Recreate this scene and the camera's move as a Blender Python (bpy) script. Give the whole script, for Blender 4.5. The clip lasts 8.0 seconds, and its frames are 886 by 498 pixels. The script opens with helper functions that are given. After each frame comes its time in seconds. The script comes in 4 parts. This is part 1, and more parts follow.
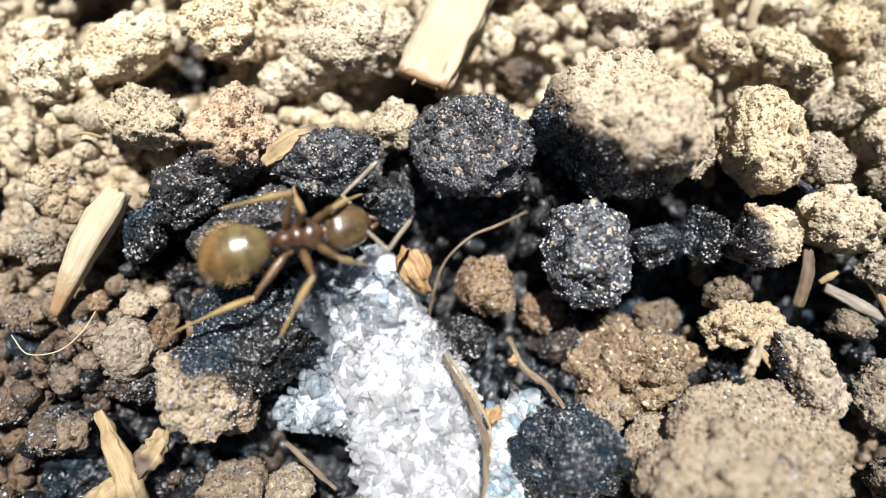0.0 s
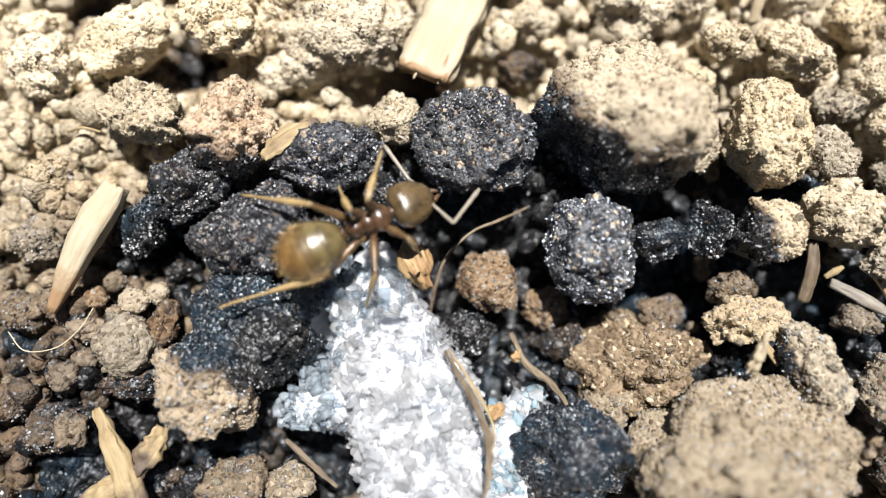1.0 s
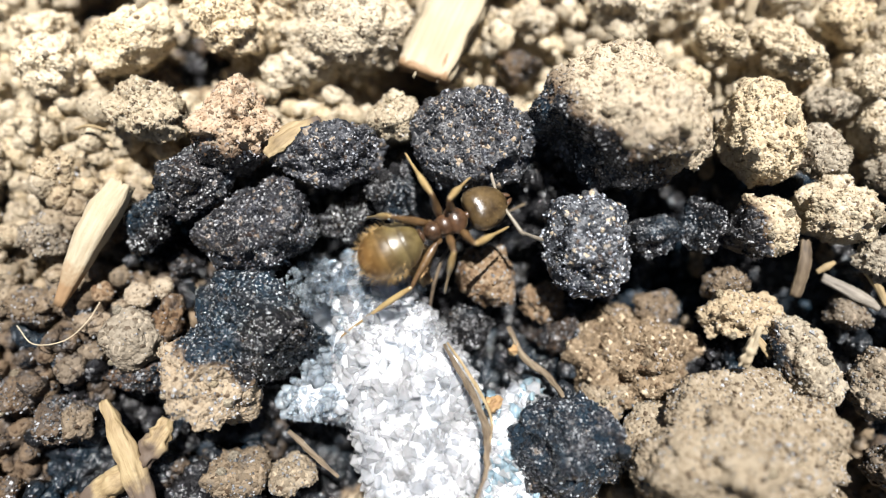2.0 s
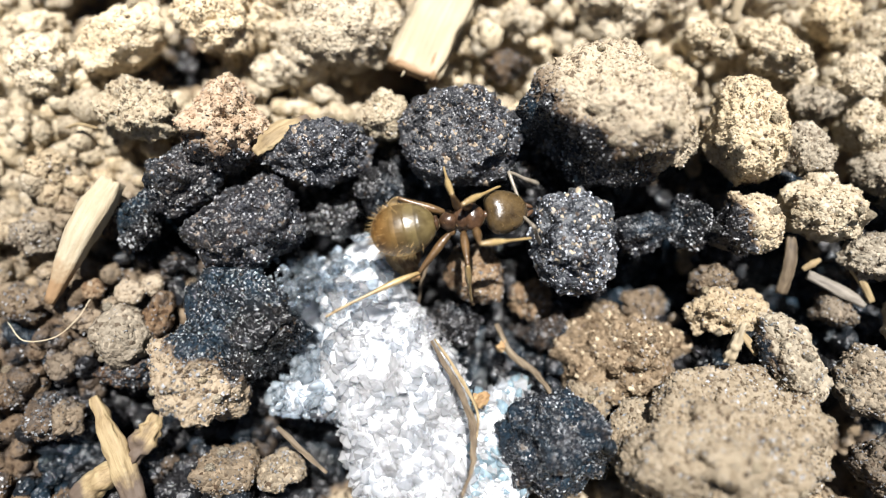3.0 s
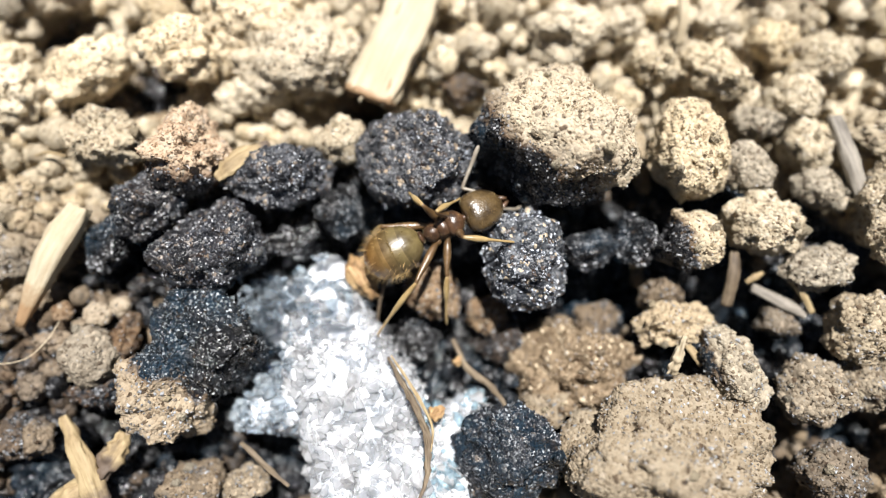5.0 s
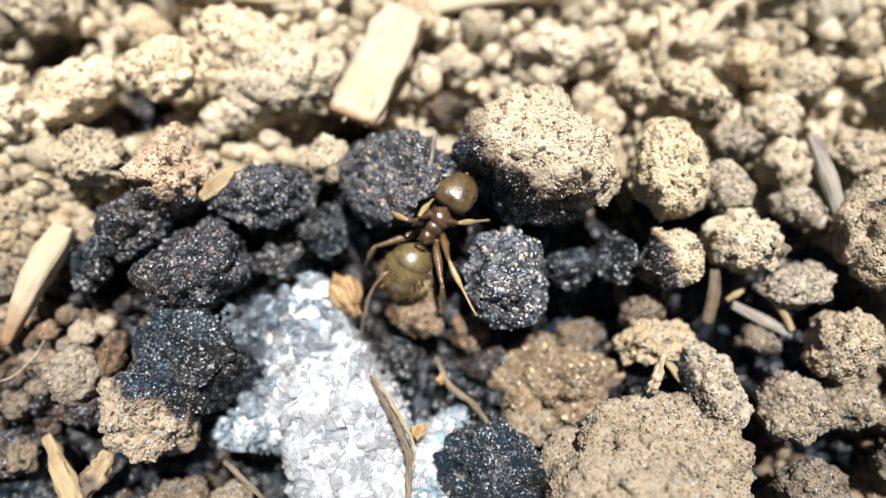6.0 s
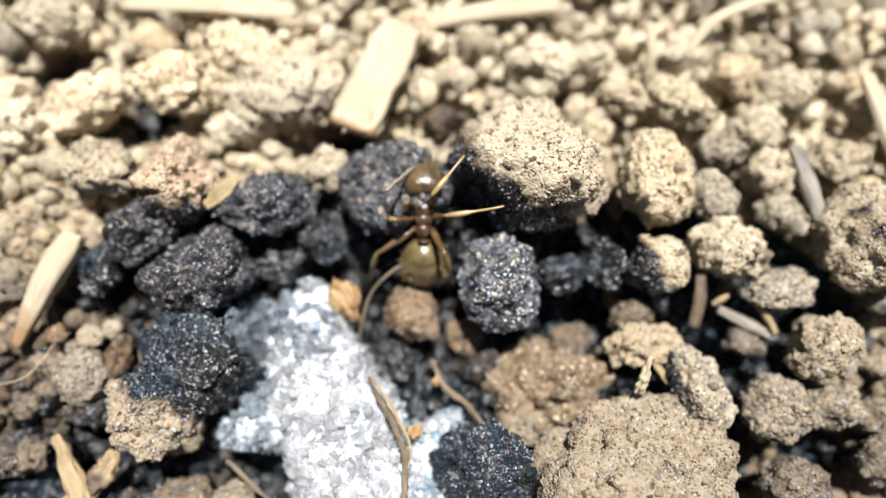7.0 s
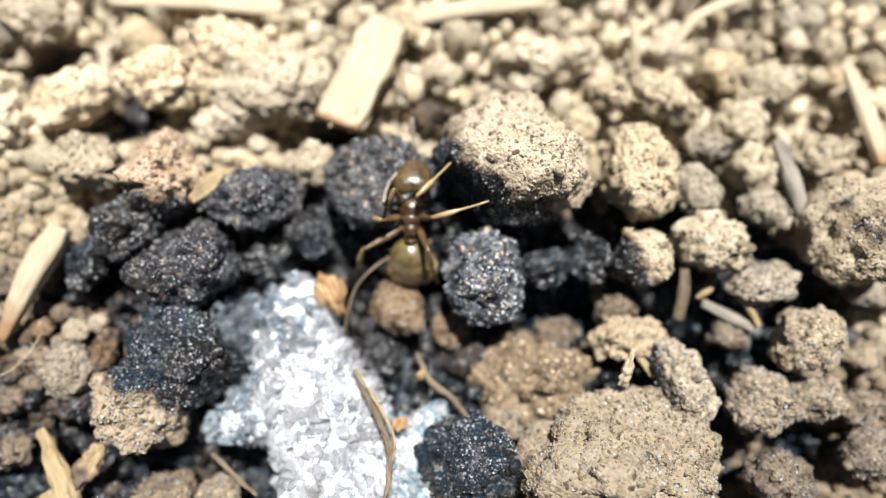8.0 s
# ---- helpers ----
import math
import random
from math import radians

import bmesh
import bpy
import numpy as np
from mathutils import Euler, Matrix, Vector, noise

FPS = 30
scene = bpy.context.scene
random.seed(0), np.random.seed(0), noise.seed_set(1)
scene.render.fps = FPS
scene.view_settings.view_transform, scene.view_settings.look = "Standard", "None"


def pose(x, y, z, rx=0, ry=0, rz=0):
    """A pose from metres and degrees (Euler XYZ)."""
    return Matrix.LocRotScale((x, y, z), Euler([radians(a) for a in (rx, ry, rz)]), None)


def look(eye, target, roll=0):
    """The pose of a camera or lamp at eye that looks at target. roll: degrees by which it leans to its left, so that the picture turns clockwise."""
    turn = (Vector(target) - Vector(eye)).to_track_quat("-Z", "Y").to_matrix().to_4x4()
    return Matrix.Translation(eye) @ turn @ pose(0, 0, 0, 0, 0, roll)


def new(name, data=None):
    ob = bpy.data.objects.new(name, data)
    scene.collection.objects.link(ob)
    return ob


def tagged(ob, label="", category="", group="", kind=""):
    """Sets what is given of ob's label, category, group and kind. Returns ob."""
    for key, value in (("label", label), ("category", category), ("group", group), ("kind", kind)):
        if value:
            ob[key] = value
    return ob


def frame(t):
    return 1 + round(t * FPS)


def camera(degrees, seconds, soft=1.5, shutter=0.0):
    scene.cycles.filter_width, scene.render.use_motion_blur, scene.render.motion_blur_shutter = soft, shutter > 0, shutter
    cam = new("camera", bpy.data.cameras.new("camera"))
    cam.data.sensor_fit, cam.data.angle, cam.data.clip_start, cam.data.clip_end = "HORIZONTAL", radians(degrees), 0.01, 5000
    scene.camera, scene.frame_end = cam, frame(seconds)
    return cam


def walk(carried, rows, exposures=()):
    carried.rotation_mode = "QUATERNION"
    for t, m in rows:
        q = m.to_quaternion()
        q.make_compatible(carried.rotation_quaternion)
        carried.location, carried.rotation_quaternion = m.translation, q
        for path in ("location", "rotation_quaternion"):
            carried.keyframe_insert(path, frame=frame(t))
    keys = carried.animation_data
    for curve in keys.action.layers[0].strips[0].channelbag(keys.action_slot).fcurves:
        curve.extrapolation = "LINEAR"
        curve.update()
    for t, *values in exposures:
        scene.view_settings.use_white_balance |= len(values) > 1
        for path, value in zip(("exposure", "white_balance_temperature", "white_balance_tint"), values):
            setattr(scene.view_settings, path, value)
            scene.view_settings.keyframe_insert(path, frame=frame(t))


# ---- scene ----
# All sizes below are in millimetres; MM turns them into metres.
MM = 0.001
cam = camera(71.3, 8.0, 1.05)
METRES, EYE, TILT, LEAN, TURN = 0.00633, 0.019, -78.0, 0.0, 0.0
ROWS = [
    (0.0, 0.0, 0.0, 0.0, -0.0, 0.0, -0.0),
    (0.5, -0.0161, -0.0252, -0.0125, 0.02, 0.02, 0.06),
    (1.0, -0.0087, 0.0296, -0.026, -0.03, 0.06, 0.1),
    (1.5, -0.0044, -0.0119, -0.0218, -0.0, -0.2, 0.09),
    (3.0, 0.0597, -0.0497, -0.058, 0.1, 0.02, 0.1),
    (3.5, 0.1253, -0.083, -0.0341, 0.07, 0.28, 0.37),
    (4.0, 0.1596, -0.0687, -0.0265, -0.07, 0.42, 0.52),
    (4.5, 0.2104, -0.1156, -0.0092, -0.21, 0.19, 0.79),
    (6.0, 0.3441, -0.1941, 0.046, -0.26, 1.47, 1.02),
    (6.5, 0.3804, -0.165, 0.068, -0.45, 1.44, 1.11),
    (7.0, 0.3689, -0.3102, 0.0337, -0.22, 2.2, 1.02),
    (7.5, 0.4135, -0.3054, 0.0018, -0.44, 2.44, 1.07),
    (8.0, 0.4351, -0.3211, -0.0152, -0.41, 2.46, 1.07),
]
walk(cam, [(t, pose(0, 0, EYE, TILT, LEAN, TURN) @ pose(METRES * x, METRES * y, METRES * z, 90 + pitch, roll, yaw)) for t, x, y, z, yaw, pitch, roll in ROWS])
# A close-up lens: shallow depth of field at one fixed focus distance.
cam.data.dof.use_dof = True
cam.data.dof.focus_distance = 0.0179
cam.data.dof.aperture_fstop = 22.0
scene.view_settings.exposure = 0.81

# ---- light: high sun from the far side, clear sky ----
SUN_ELEVATION, SUN_AZIMUTH = 72.0, 15.0   # azimuth clockwise from +y
world = bpy.data.worlds.new("sky")
scene.world = world
world.use_nodes = True
wn = world.node_tree
sky = wn.nodes.new("ShaderNodeTexSky")
sky.sky_type = "NISHITA"
sky.sun_disc = False
sky.sun_elevation, sky.sun_rotation = radians(SUN_ELEVATION), radians(SUN_AZIMUTH)
wn.links.new(sky.outputs[0], wn.nodes["Background"].inputs[0])
wn.nodes["Background"].inputs[1].default_value = 0.017
sun = new("sun", bpy.data.lights.new("sun", "SUN"))
sun.data.energy, sun.data.angle, sun.data.color = 5.4, radians(0.6), (1.0, 0.965, 0.932)
SUN_WAY = Vector((math.sin(radians(SUN_AZIMUTH)) * math.cos(radians(SUN_ELEVATION)), math.cos(radians(SUN_AZIMUTH)) * math.cos(radians(SUN_ELEVATION)), math.sin(radians(SUN_ELEVATION))))
sun.matrix_world = look(SUN_WAY * 0.4, (0, 0, 0))


# ---- materials ----
class Nodes:
    """A small writer of node materials."""

    def __init__(self, name):
        self.mat = bpy.data.materials.new(name)
        self.mat.use_nodes = True
        self.tree = self.mat.node_tree
        self.shader = self.tree.nodes["Principled BSDF"]

    def node(self, kind):
        return self.tree.nodes.new("ShaderNode" + kind)

    def attribute(self, name):
        n = self.node("Attribute")
        n.attribute_name = name
        return n.outputs["Fac"]

    def join(self, a, b):
        self.tree.links.new(a, b)

    def fill(self, socket, value):
        if isinstance(value, bpy.types.NodeSocket):
            self.join(value, socket)
        else:
            socket.default_value = value

    def set(self, **values):
        for key, value in values.items():
            self.fill(self.shader.inputs[key.replace("_", " ")], value)

    def place(self):
        return self.node("TexCoord").outputs["Object"]

    def noise(self, vector, scale, detail=3.0, rough=0.6):
        n = self.node("TexNoise")
        self.join(vector, n.inputs["Vector"])
        n.inputs["Scale"].default_value, n.inputs["Detail"].default_value, n.inputs["Roughness"].default_value = scale, detail, rough
        return n.outputs[0]

    def cells(self, vector, scale, out="Distance"):
        n = self.node("TexVoronoi")
        self.join(vector, n.inputs["Vector"])
        n.inputs["Scale"].default_value = scale
        return n.outputs[out]

    def ramp(self, fac, *stops):
        n = self.node("ValToRGB")
        self.join(fac, n.inputs[0])
        while len(n.color_ramp.elements) < len(stops):
            n.color_ramp.elements.new(0.5)
        for e, (at, c) in zip(n.color_ramp.elements, stops):
            e.position, e.color = at, (*c, 1) if isinstance(c, tuple) else (c, c, c, 1)
        return n.outputs[0]

    def mix(self, fac, a, b, how="MIX"):
        n = self.node("Mix")
        n.data_type, n.blend_type = "RGBA", how
        for socket, value in zip((n.inputs[0], n.inputs[6], n.inputs[7]), (fac, a, b)):
            self.fill(socket, (*value, 1) if isinstance(value, tuple) else value)
        return n.outputs[2]

    def sum(self, op, a, b=0.0):
        n = self.node("Math")
        n.operation = op
        self.fill(n.inputs[0], a)
        self.fill(n.inputs[1], b)
        return n.outputs[0]

    def scaled(self, vector, x, y, z):
        n = self.node("Mapping")
        self.join(vector, n.inputs[0])
        n.inputs["Scale"].default_value = (x, y, z)
        return n.outputs[0]

    def bump(self, height, depth, strength=1.0, under=None):
        n = self.node("Bump")
        n.inputs["Strength"].default_value, n.inputs["Distance"].default_value = strength, depth
        self.join(height, n.inputs["Height"])
        if under:
            self.join(under, n.inputs["Normal"])
        return n.outputs[0]


def soil_material(name, pale, mid, brown, random_socket, dry_rough=0.95, dry_gloss=0.12, speck=False):
    """Crumbly loam: single mineral grains of differing tone; near black and shiny where the spill has wetted it or gap
    shade is painted on.
    """
    m = Nodes(name)
    at = m.place()
    tone = m.noise(at, 900, 4)
    grain = m.cells(at, 8500, "Color")
    grit = m.node("SeparateColor")
    m.join(grain, grit.inputs[0])
    base = m.ramp(m.sum("ADD", m.sum("MULTIPLY", tone, 0.6), m.sum("MULTIPLY", grit.outputs[0], 0.45)), (0.22, brown), (0.5, mid), (0.82, pale))
    base = m.mix(m.ramp(grit.outputs[1], (0.9, 0.0), (0.95, 1.0)), base, (0.58, 0.525, 0.42))
    base = m.mix(m.ramp(grit.outputs[2], (0.9, 0.0), (0.96, 0.8)), base, (0.09, 0.06, 0.04))
    rnd = m.node(random_socket[0]).outputs[random_socket[1]]
    base = m.mix(0.75, base, m.ramp(rnd, (0.0, (0.7, 0.66, 0.62)), (0.5, (1.0, 0.98, 0.95)), (1.0, (1.12, 1.02, 0.86))), "MULTIPLY")
    grit_on = m.attribute("grit")
    island = m.node("NewGeometry").outputs["Random Per Island"]
    base = m.mix(grit_on, base, m.mix(1.0, base, m.ramp(island, (0.0, (0.55, 0.5, 0.45)), (0.16, (0.9, 0.87, 0.84)), (0.7, (1.02, 1.01, 1.0)), (1.0, (1.12, 1.1, 1.07))), "MULTIPLY"))
    # wet also carries the shade of gaps and hollow, put into the colour
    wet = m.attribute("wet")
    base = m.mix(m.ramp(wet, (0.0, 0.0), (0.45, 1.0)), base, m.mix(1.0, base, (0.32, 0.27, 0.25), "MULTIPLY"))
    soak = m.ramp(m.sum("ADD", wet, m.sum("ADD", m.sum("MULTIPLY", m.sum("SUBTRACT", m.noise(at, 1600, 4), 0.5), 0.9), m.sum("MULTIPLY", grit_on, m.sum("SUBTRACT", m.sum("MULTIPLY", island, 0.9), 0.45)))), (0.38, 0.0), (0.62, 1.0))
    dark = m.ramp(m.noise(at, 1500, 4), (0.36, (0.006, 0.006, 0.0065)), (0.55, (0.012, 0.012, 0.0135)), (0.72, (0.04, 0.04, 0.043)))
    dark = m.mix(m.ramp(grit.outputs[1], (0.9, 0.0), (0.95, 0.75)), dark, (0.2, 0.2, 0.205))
    # glints of wet grains are put into the colour as pale tones
    glint_grain = m.ramp(island, (0.0, (0.004, 0.004, 0.0045)), (0.5, (0.014, 0.014, 0.016)), (0.66, (0.045, 0.046, 0.05)), (0.8, (0.2, 0.205, 0.215)), (1.0, (0.5, 0.51, 0.53)))
    dark = m.mix(grit_on, dark, m.mix(1.0, glint_grain, m.ramp(m.noise(at, 600, 3), (0.36, 0.25), (0.62, 1.3)), "MULTIPLY"))
    if speck:
        base = m.mix(grit_on, base, m.mix(1.0, m.mix(1.0, glint_grain, m.ramp(m.noise(at, 500, 3), (0.36, 0.6), (0.58, 2.0)), "MULTIPLY"), (2.3, 2.45, 2.65), "MULTIPLY"))
    stain = m.sum("MULTIPLY", m.ramp(m.noise(m.node("NewGeometry").outputs["Position"], 300, 3), (0.47, 0.0), (0.62, 0.8)), m.sum("SUBTRACT", 1.0, m.sum("MULTIPLY", grit_on, 0.7)))
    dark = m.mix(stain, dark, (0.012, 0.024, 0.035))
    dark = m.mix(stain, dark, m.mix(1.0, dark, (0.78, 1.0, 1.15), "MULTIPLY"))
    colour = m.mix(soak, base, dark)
    n1 = m.bump(m.sum("SUBTRACT", 1.0, m.cells(at, 8500)), 0.00005, 1.0)
    n3 = m.bump(m.noise(at, 12000, 4), 0.00004, 0.8, n1)
    m.set(Base_Color=colour, Roughness=m.mix(soak, (dry_rough,) * 3, m.ramp(island, (0.0, 0.12), (1.0, 0.34))), Normal=n3)
    m.fill(m.shader.inputs["Specular IOR Level"], m.mix(soak, (dry_gloss,) * 3, (0.6, 0.6, 0.6)))
    return m.mat


TAN = ((0.519, 0.466, 0.356), (0.466, 0.409, 0.304), (0.339, 0.283, 0.199))
SOIL = soil_material("crumbly_soil", *TAN, ("ObjectInfo", "Random"))
CRUMB = soil_material("loose_soil", *TAN, ("NewGeometry", "Random Per Island"))
PALE_CRUMB = soil_material("dry_loose_soil", (0.649, 0.59, 0.469), (0.595, 0.531, 0.41), (0.406, 0.342, 0.244), ("NewGeometry", "Random Per Island"))
REDDISH = soil_material("reddish_soil", (0.546, 0.44, 0.308), (0.414, 0.308, 0.198), (0.194, 0.123, 0.0748), ("ObjectInfo", "Random"))
CHARCOAL = soil_material("charcoal_grey_soil", (0.215, 0.25, 0.3), (0.056, 0.07, 0.092), (0.0095, 0.0122, 0.017), ("ObjectInfo", "Random"), 0.35, 0.6, True)
PALE = soil_material("pale_crust", (0.633, 0.575, 0.455), (0.589, 0.526, 0.406), (0.446, 0.382, 0.281), ("ObjectInfo", "Random"))
# Brown soil of the hollow, its colour darkened for the shade there.
BROWN = soil_material("shaded_brown_soil", (0.31, 0.257, 0.193), (0.225, 0.182, 0.133), (0.094, 0.073, 0.051), ("ObjectInfo", "Random"))
PINKISH = soil_material("pinkish_soil", (0.62, 0.515, 0.4), (0.56, 0.445, 0.325), (0.38, 0.265, 0.175), ("ObjectInfo", "Random"))
GREY = soil_material("grey_soil", (0.486, 0.45, 0.369), (0.387, 0.354, 0.284), (0.225, 0.198, 0.155), ("ObjectInfo", "Random"))


def crystal_material(name, colour, clear_low, clear_high, body=0.5):
    """Sugar: faces like glass, and a milky body through which the light spreads; clearer where it has begun to melt, away from the heap's middle."""
    m = Nodes(name)
    at = m.place()
    world_at = m.node("NewGeometry").outputs["Position"]
    split = m.node("SeparateXYZ")
    m.join(world_at, split.inputs[0])
    melt = m.sum("ADD", m.sum("MULTIPLY", split.outputs[1], 260.0), m.sum("MULTIPLY", m.noise(world_at, 420, 3), 1.5))
    clear = m.ramp(melt, (0.7, clear_low), (1.3, clear_high))
    patch = m.ramp(m.noise(world_at, 2600, 3), (0.36, 0.88), (0.62, 1.02))
    tone = m.ramp(m.node("NewGeometry").outputs["Random Per Island"], (0.0, (0.8, 0.82, 0.85)), (0.35, (0.93, 0.94, 0.95)), (1.0, (1.0, 1.0, 1.0)))
    tone = m.mix(1.0, tone, m.ramp(m.noise(world_at, 900, 4), (0.3, (0.72, 0.76, 0.8)), (0.55, (1.0, 1.0, 1.0))), "MULTIPLY")
    m.set(Base_Color=m.mix(1.0, colour[:3], tone, "MULTIPLY"), Roughness=m.ramp(m.noise(at, 3000), (0.3, 0.03), (0.7, 0.2)), Normal=m.bump(m.noise(at, 5000, 2), 0.00003, 0.6), Transmission_Weight=m.sum("MULTIPLY", clear, patch))
    m.shader.inputs["IOR"].default_value = 1.5
    m.shader.inputs["Coat Weight"].default_value = 1.0
    m.shader.inputs["Coat Roughness"].default_value = 0.04
    m.shader.inputs["Subsurface Weight"].default_value = body
    m.shader.inputs["Subsurface Scale"].default_value = 0.0005
    m.shader.inputs["Subsurface Radius"].default_value = (1.0, 1.0, 1.0)
    m.shader.inputs["Specular IOR Level"].default_value = 0.8
    return m.mat


def wood_material(name, pale, mid, brown, tip=None):
    """Dry plant fibre with streaks along the piece's own x axis."""
    m = Nodes(name)
    at = m.place()
    streak = m.noise(m.scaled(at, 0.06, 1, 1), 6500, 4)
    patch = m.noise(at, 700, 3)
    colour = m.ramp(m.sum("ADD", m.sum("MULTIPLY", streak, 0.65), m.sum("MULTIPLY", patch, 0.35)), (0.33, brown), (0.47, mid), (0.6, pale))
    if tip:
        soil = m.ramp(m.sum("ADD", m.attribute("wet"), m.sum("SUBTRACT", m.sum("MULTIPLY", m.noise(at, 2200, 4), 0.8), 0.4)), (0.4, 0.0), (0.7, 1.0))
        colour = m.mix(soil, colour, tip)
    m.set(Base_Color=colour, Roughness=0.7, Normal=m.bump(m.noise(at, 9000, 3), 0.00003, 0.5, m.bump(streak, 0.00005, 0.7)))
    return m.mat


CRYSTAL = crystal_material("sugar_crystal", (0.93, 0.935, 0.945, 1), 0.68, 0.85)
ICY_CRYSTAL = crystal_material("melting_sugar", (0.76, 0.87, 0.96, 1), 0.82, 0.93)
BLUE_CRYSTAL = crystal_material("dyed_sugar", (0.58, 0.8, 0.92, 1), 0.7, 0.9)
PACKED = crystal_material("packed_sugar", (0.78, 0.8, 0.83, 1), 0.02, 0.05, 0.8)
WOOD = wood_material("pale_wood", (0.47, 0.405, 0.29), (0.41, 0.34, 0.23), (0.36, 0.29, 0.19), (0.3, 0.19, 0.1))
STRAW = wood_material("yellow_straw", (0.368, 0.288, 0.16), (0.272, 0.2, 0.104), (0.144, 0.1, 0.052), (0.104, 0.076, 0.056))
ROOT = wood_material("brown_root", (0.2, 0.155, 0.1), (0.11, 0.08, 0.05), (0.045, 0.032, 0.021))
HUSK = wood_material("seed_husk", (0.46, 0.33, 0.17), (0.31, 0.19, 0.085), (0.14, 0.075, 0.035))
TWIG = wood_material("grey_twig", (0.302, 0.274, 0.23), (0.194, 0.173, 0.144), (0.0792, 0.0684, 0.0576))


def chitin(name, pale, dark, rough, down=0.1):
    """Shell of an insect; down: how thick a coat of fine pale hairs it wears."""
    m = Nodes(name)
    at = m.place()
    m.set(Base_Color=m.ramp(m.noise(at, 2600, 4), (0.25, dark), (0.8, pale)), Roughness=m.ramp(m.noise(at, 4000, 3), (0.3, rough), (0.7, rough + 0.15)), Normal=m.bump(m.cells(at, 16000), 0.00001, 0.8, m.bump(m.noise(at, 4000, 3), 0.000016, 0.8)))
    m.shader.inputs["Coat Weight"].default_value = 0.4
    m.shader.inputs["Coat Roughness"].default_value = 0.25
    m.shader.inputs["Sheen Weight"].default_value = down
    m.shader.inputs["Sheen Roughness"].default_value = 0.16
    m.shader.inputs["Sheen Tint"].default_value = (0.9, 0.75, 0.45, 1)
    return m.mat


def banded_chitin():
    """The gaster's plates: olive brown, each with a darker hind edge and a thin pale rim, along the ant's x axis."""
    m = Nodes("gaster_shell")
    at = m.place()
    split = m.node("SeparateXYZ")
    m.join(at, split.inputs[0])
    along = m.sum("FRACT", m.sum("ADD", m.sum("MULTIPLY", split.outputs[0], 1750.0), m.sum("MULTIPLY", m.noise(at, 600, 2), 0.15)))
    plate = m.ramp(along, (0.0, (0.24, 0.17, 0.08)), (0.05, (0.02, 0.013, 0.005)), (0.3, (0.06, 0.042, 0.015)), (1.0, (0.13, 0.098, 0.038)))
    hind = m.ramp(m.sum("MULTIPLY", split.outputs[0], -400.0), (0.52, (1.0, 1.0, 1.0)), (0.9, (1.25, 0.82, 0.48)))
    colour = m.mix(0.5, m.mix(1.0, plate, hind, "MULTIPLY"), m.mix(1.0, hind, m.ramp(m.noise(at, 2500, 4), (0.3, (0.05, 0.035, 0.013)), (0.7, (0.24, 0.185, 0.075))), "MULTIPLY"))
    m.set(Base_Color=colour, Roughness=m.ramp(m.noise(at, 5000, 4), (0.3, 0.27), (0.7, 0.42)), Normal=m.bump(m.noise(m.scaled(at, 0.3, 1, 1), 14000, 3), 0.00001, 0.7))
    m.shader.inputs["Specular IOR Level"].default_value = 1.0
    m.shader.inputs["Sheen Weight"].default_value = 0.25
    m.shader.inputs["Sheen Tint"].default_value = (0.9, 0.75, 0.45, 1)
    m.shader.inputs["Sheen Roughness"].default_value = 0.16
    return m.mat


GASTER = banded_chitin()
THORAX = chitin("brown_shell", (0.13, 0.068, 0.034), (0.01, 0.005, 0.003), 0.26, 0.3)
HEAD = chitin("head_shell", (0.15, 0.1, 0.042), (0.02, 0.012, 0.006), 0.22, 0.4)
LEG = chitin("brown_leg", (0.17, 0.1, 0.042), (0.045, 0.024, 0.01), 0.28)
SHIN = chitin("amber_shin", (0.44, 0.33, 0.15), (0.2, 0.125, 0.05), 0.28)
FEELER = chitin("grey_feeler", (0.32, 0.29, 0.24), (0.17, 0.14, 0.1), 0.45)
EYE_BLACK = chitin("black_eye", (0.012, 0.01, 0.01), (0.006, 0.005, 0.005), 0.15)
BRISTLE = chitin("golden_bristle", (0.5, 0.36, 0.16), (0.35, 0.22, 0.09), 0.4)


# ---- noise and mesh tools ----
def hashed(i, j, k, s):
    h = (i.astype(np.int64) * 374761393 + j.astype(np.int64) * 668265263 + k.astype(np.int64) * 2147483647 + s * 144665) & 0xFFFFFFFF
    h = ((h ^ (h >> 13)) * 1274126177) & 0xFFFFFFFF
    h = ((h ^ (h >> 16)) * 2246822519) & 0xFFFFFFFF
    return ((h ^ (h >> 15)) & 0xFFFFFF) / 16777216.0


def smooth_noise(p, seed=0):
    """Value noise from -1 to 1."""
    f = np.floor(p)
    u = p - f
    u = u * u * (3 - 2 * u)
    out = np.zeros(len(p))
    for a in (0, 1):
        for b in (0, 1):
            for c in (0, 1):
                w = (u[:, 0] if a else 1 - u[:, 0]) * (u[:, 1] if b else 1 - u[:, 1]) * (u[:, 2] if c else 1 - u[:, 2])
                out += w * hashed(f[:, 0] + a, f[:, 1] + b, f[:, 2] + c, seed)
    return out * 2 - 1


def rough_noise(p, octaves, seed=0):
    return sum(smooth_noise(p * 2.03 ** o + 17.3 * o, seed + o) * 0.52 ** o for o in range(octaves))


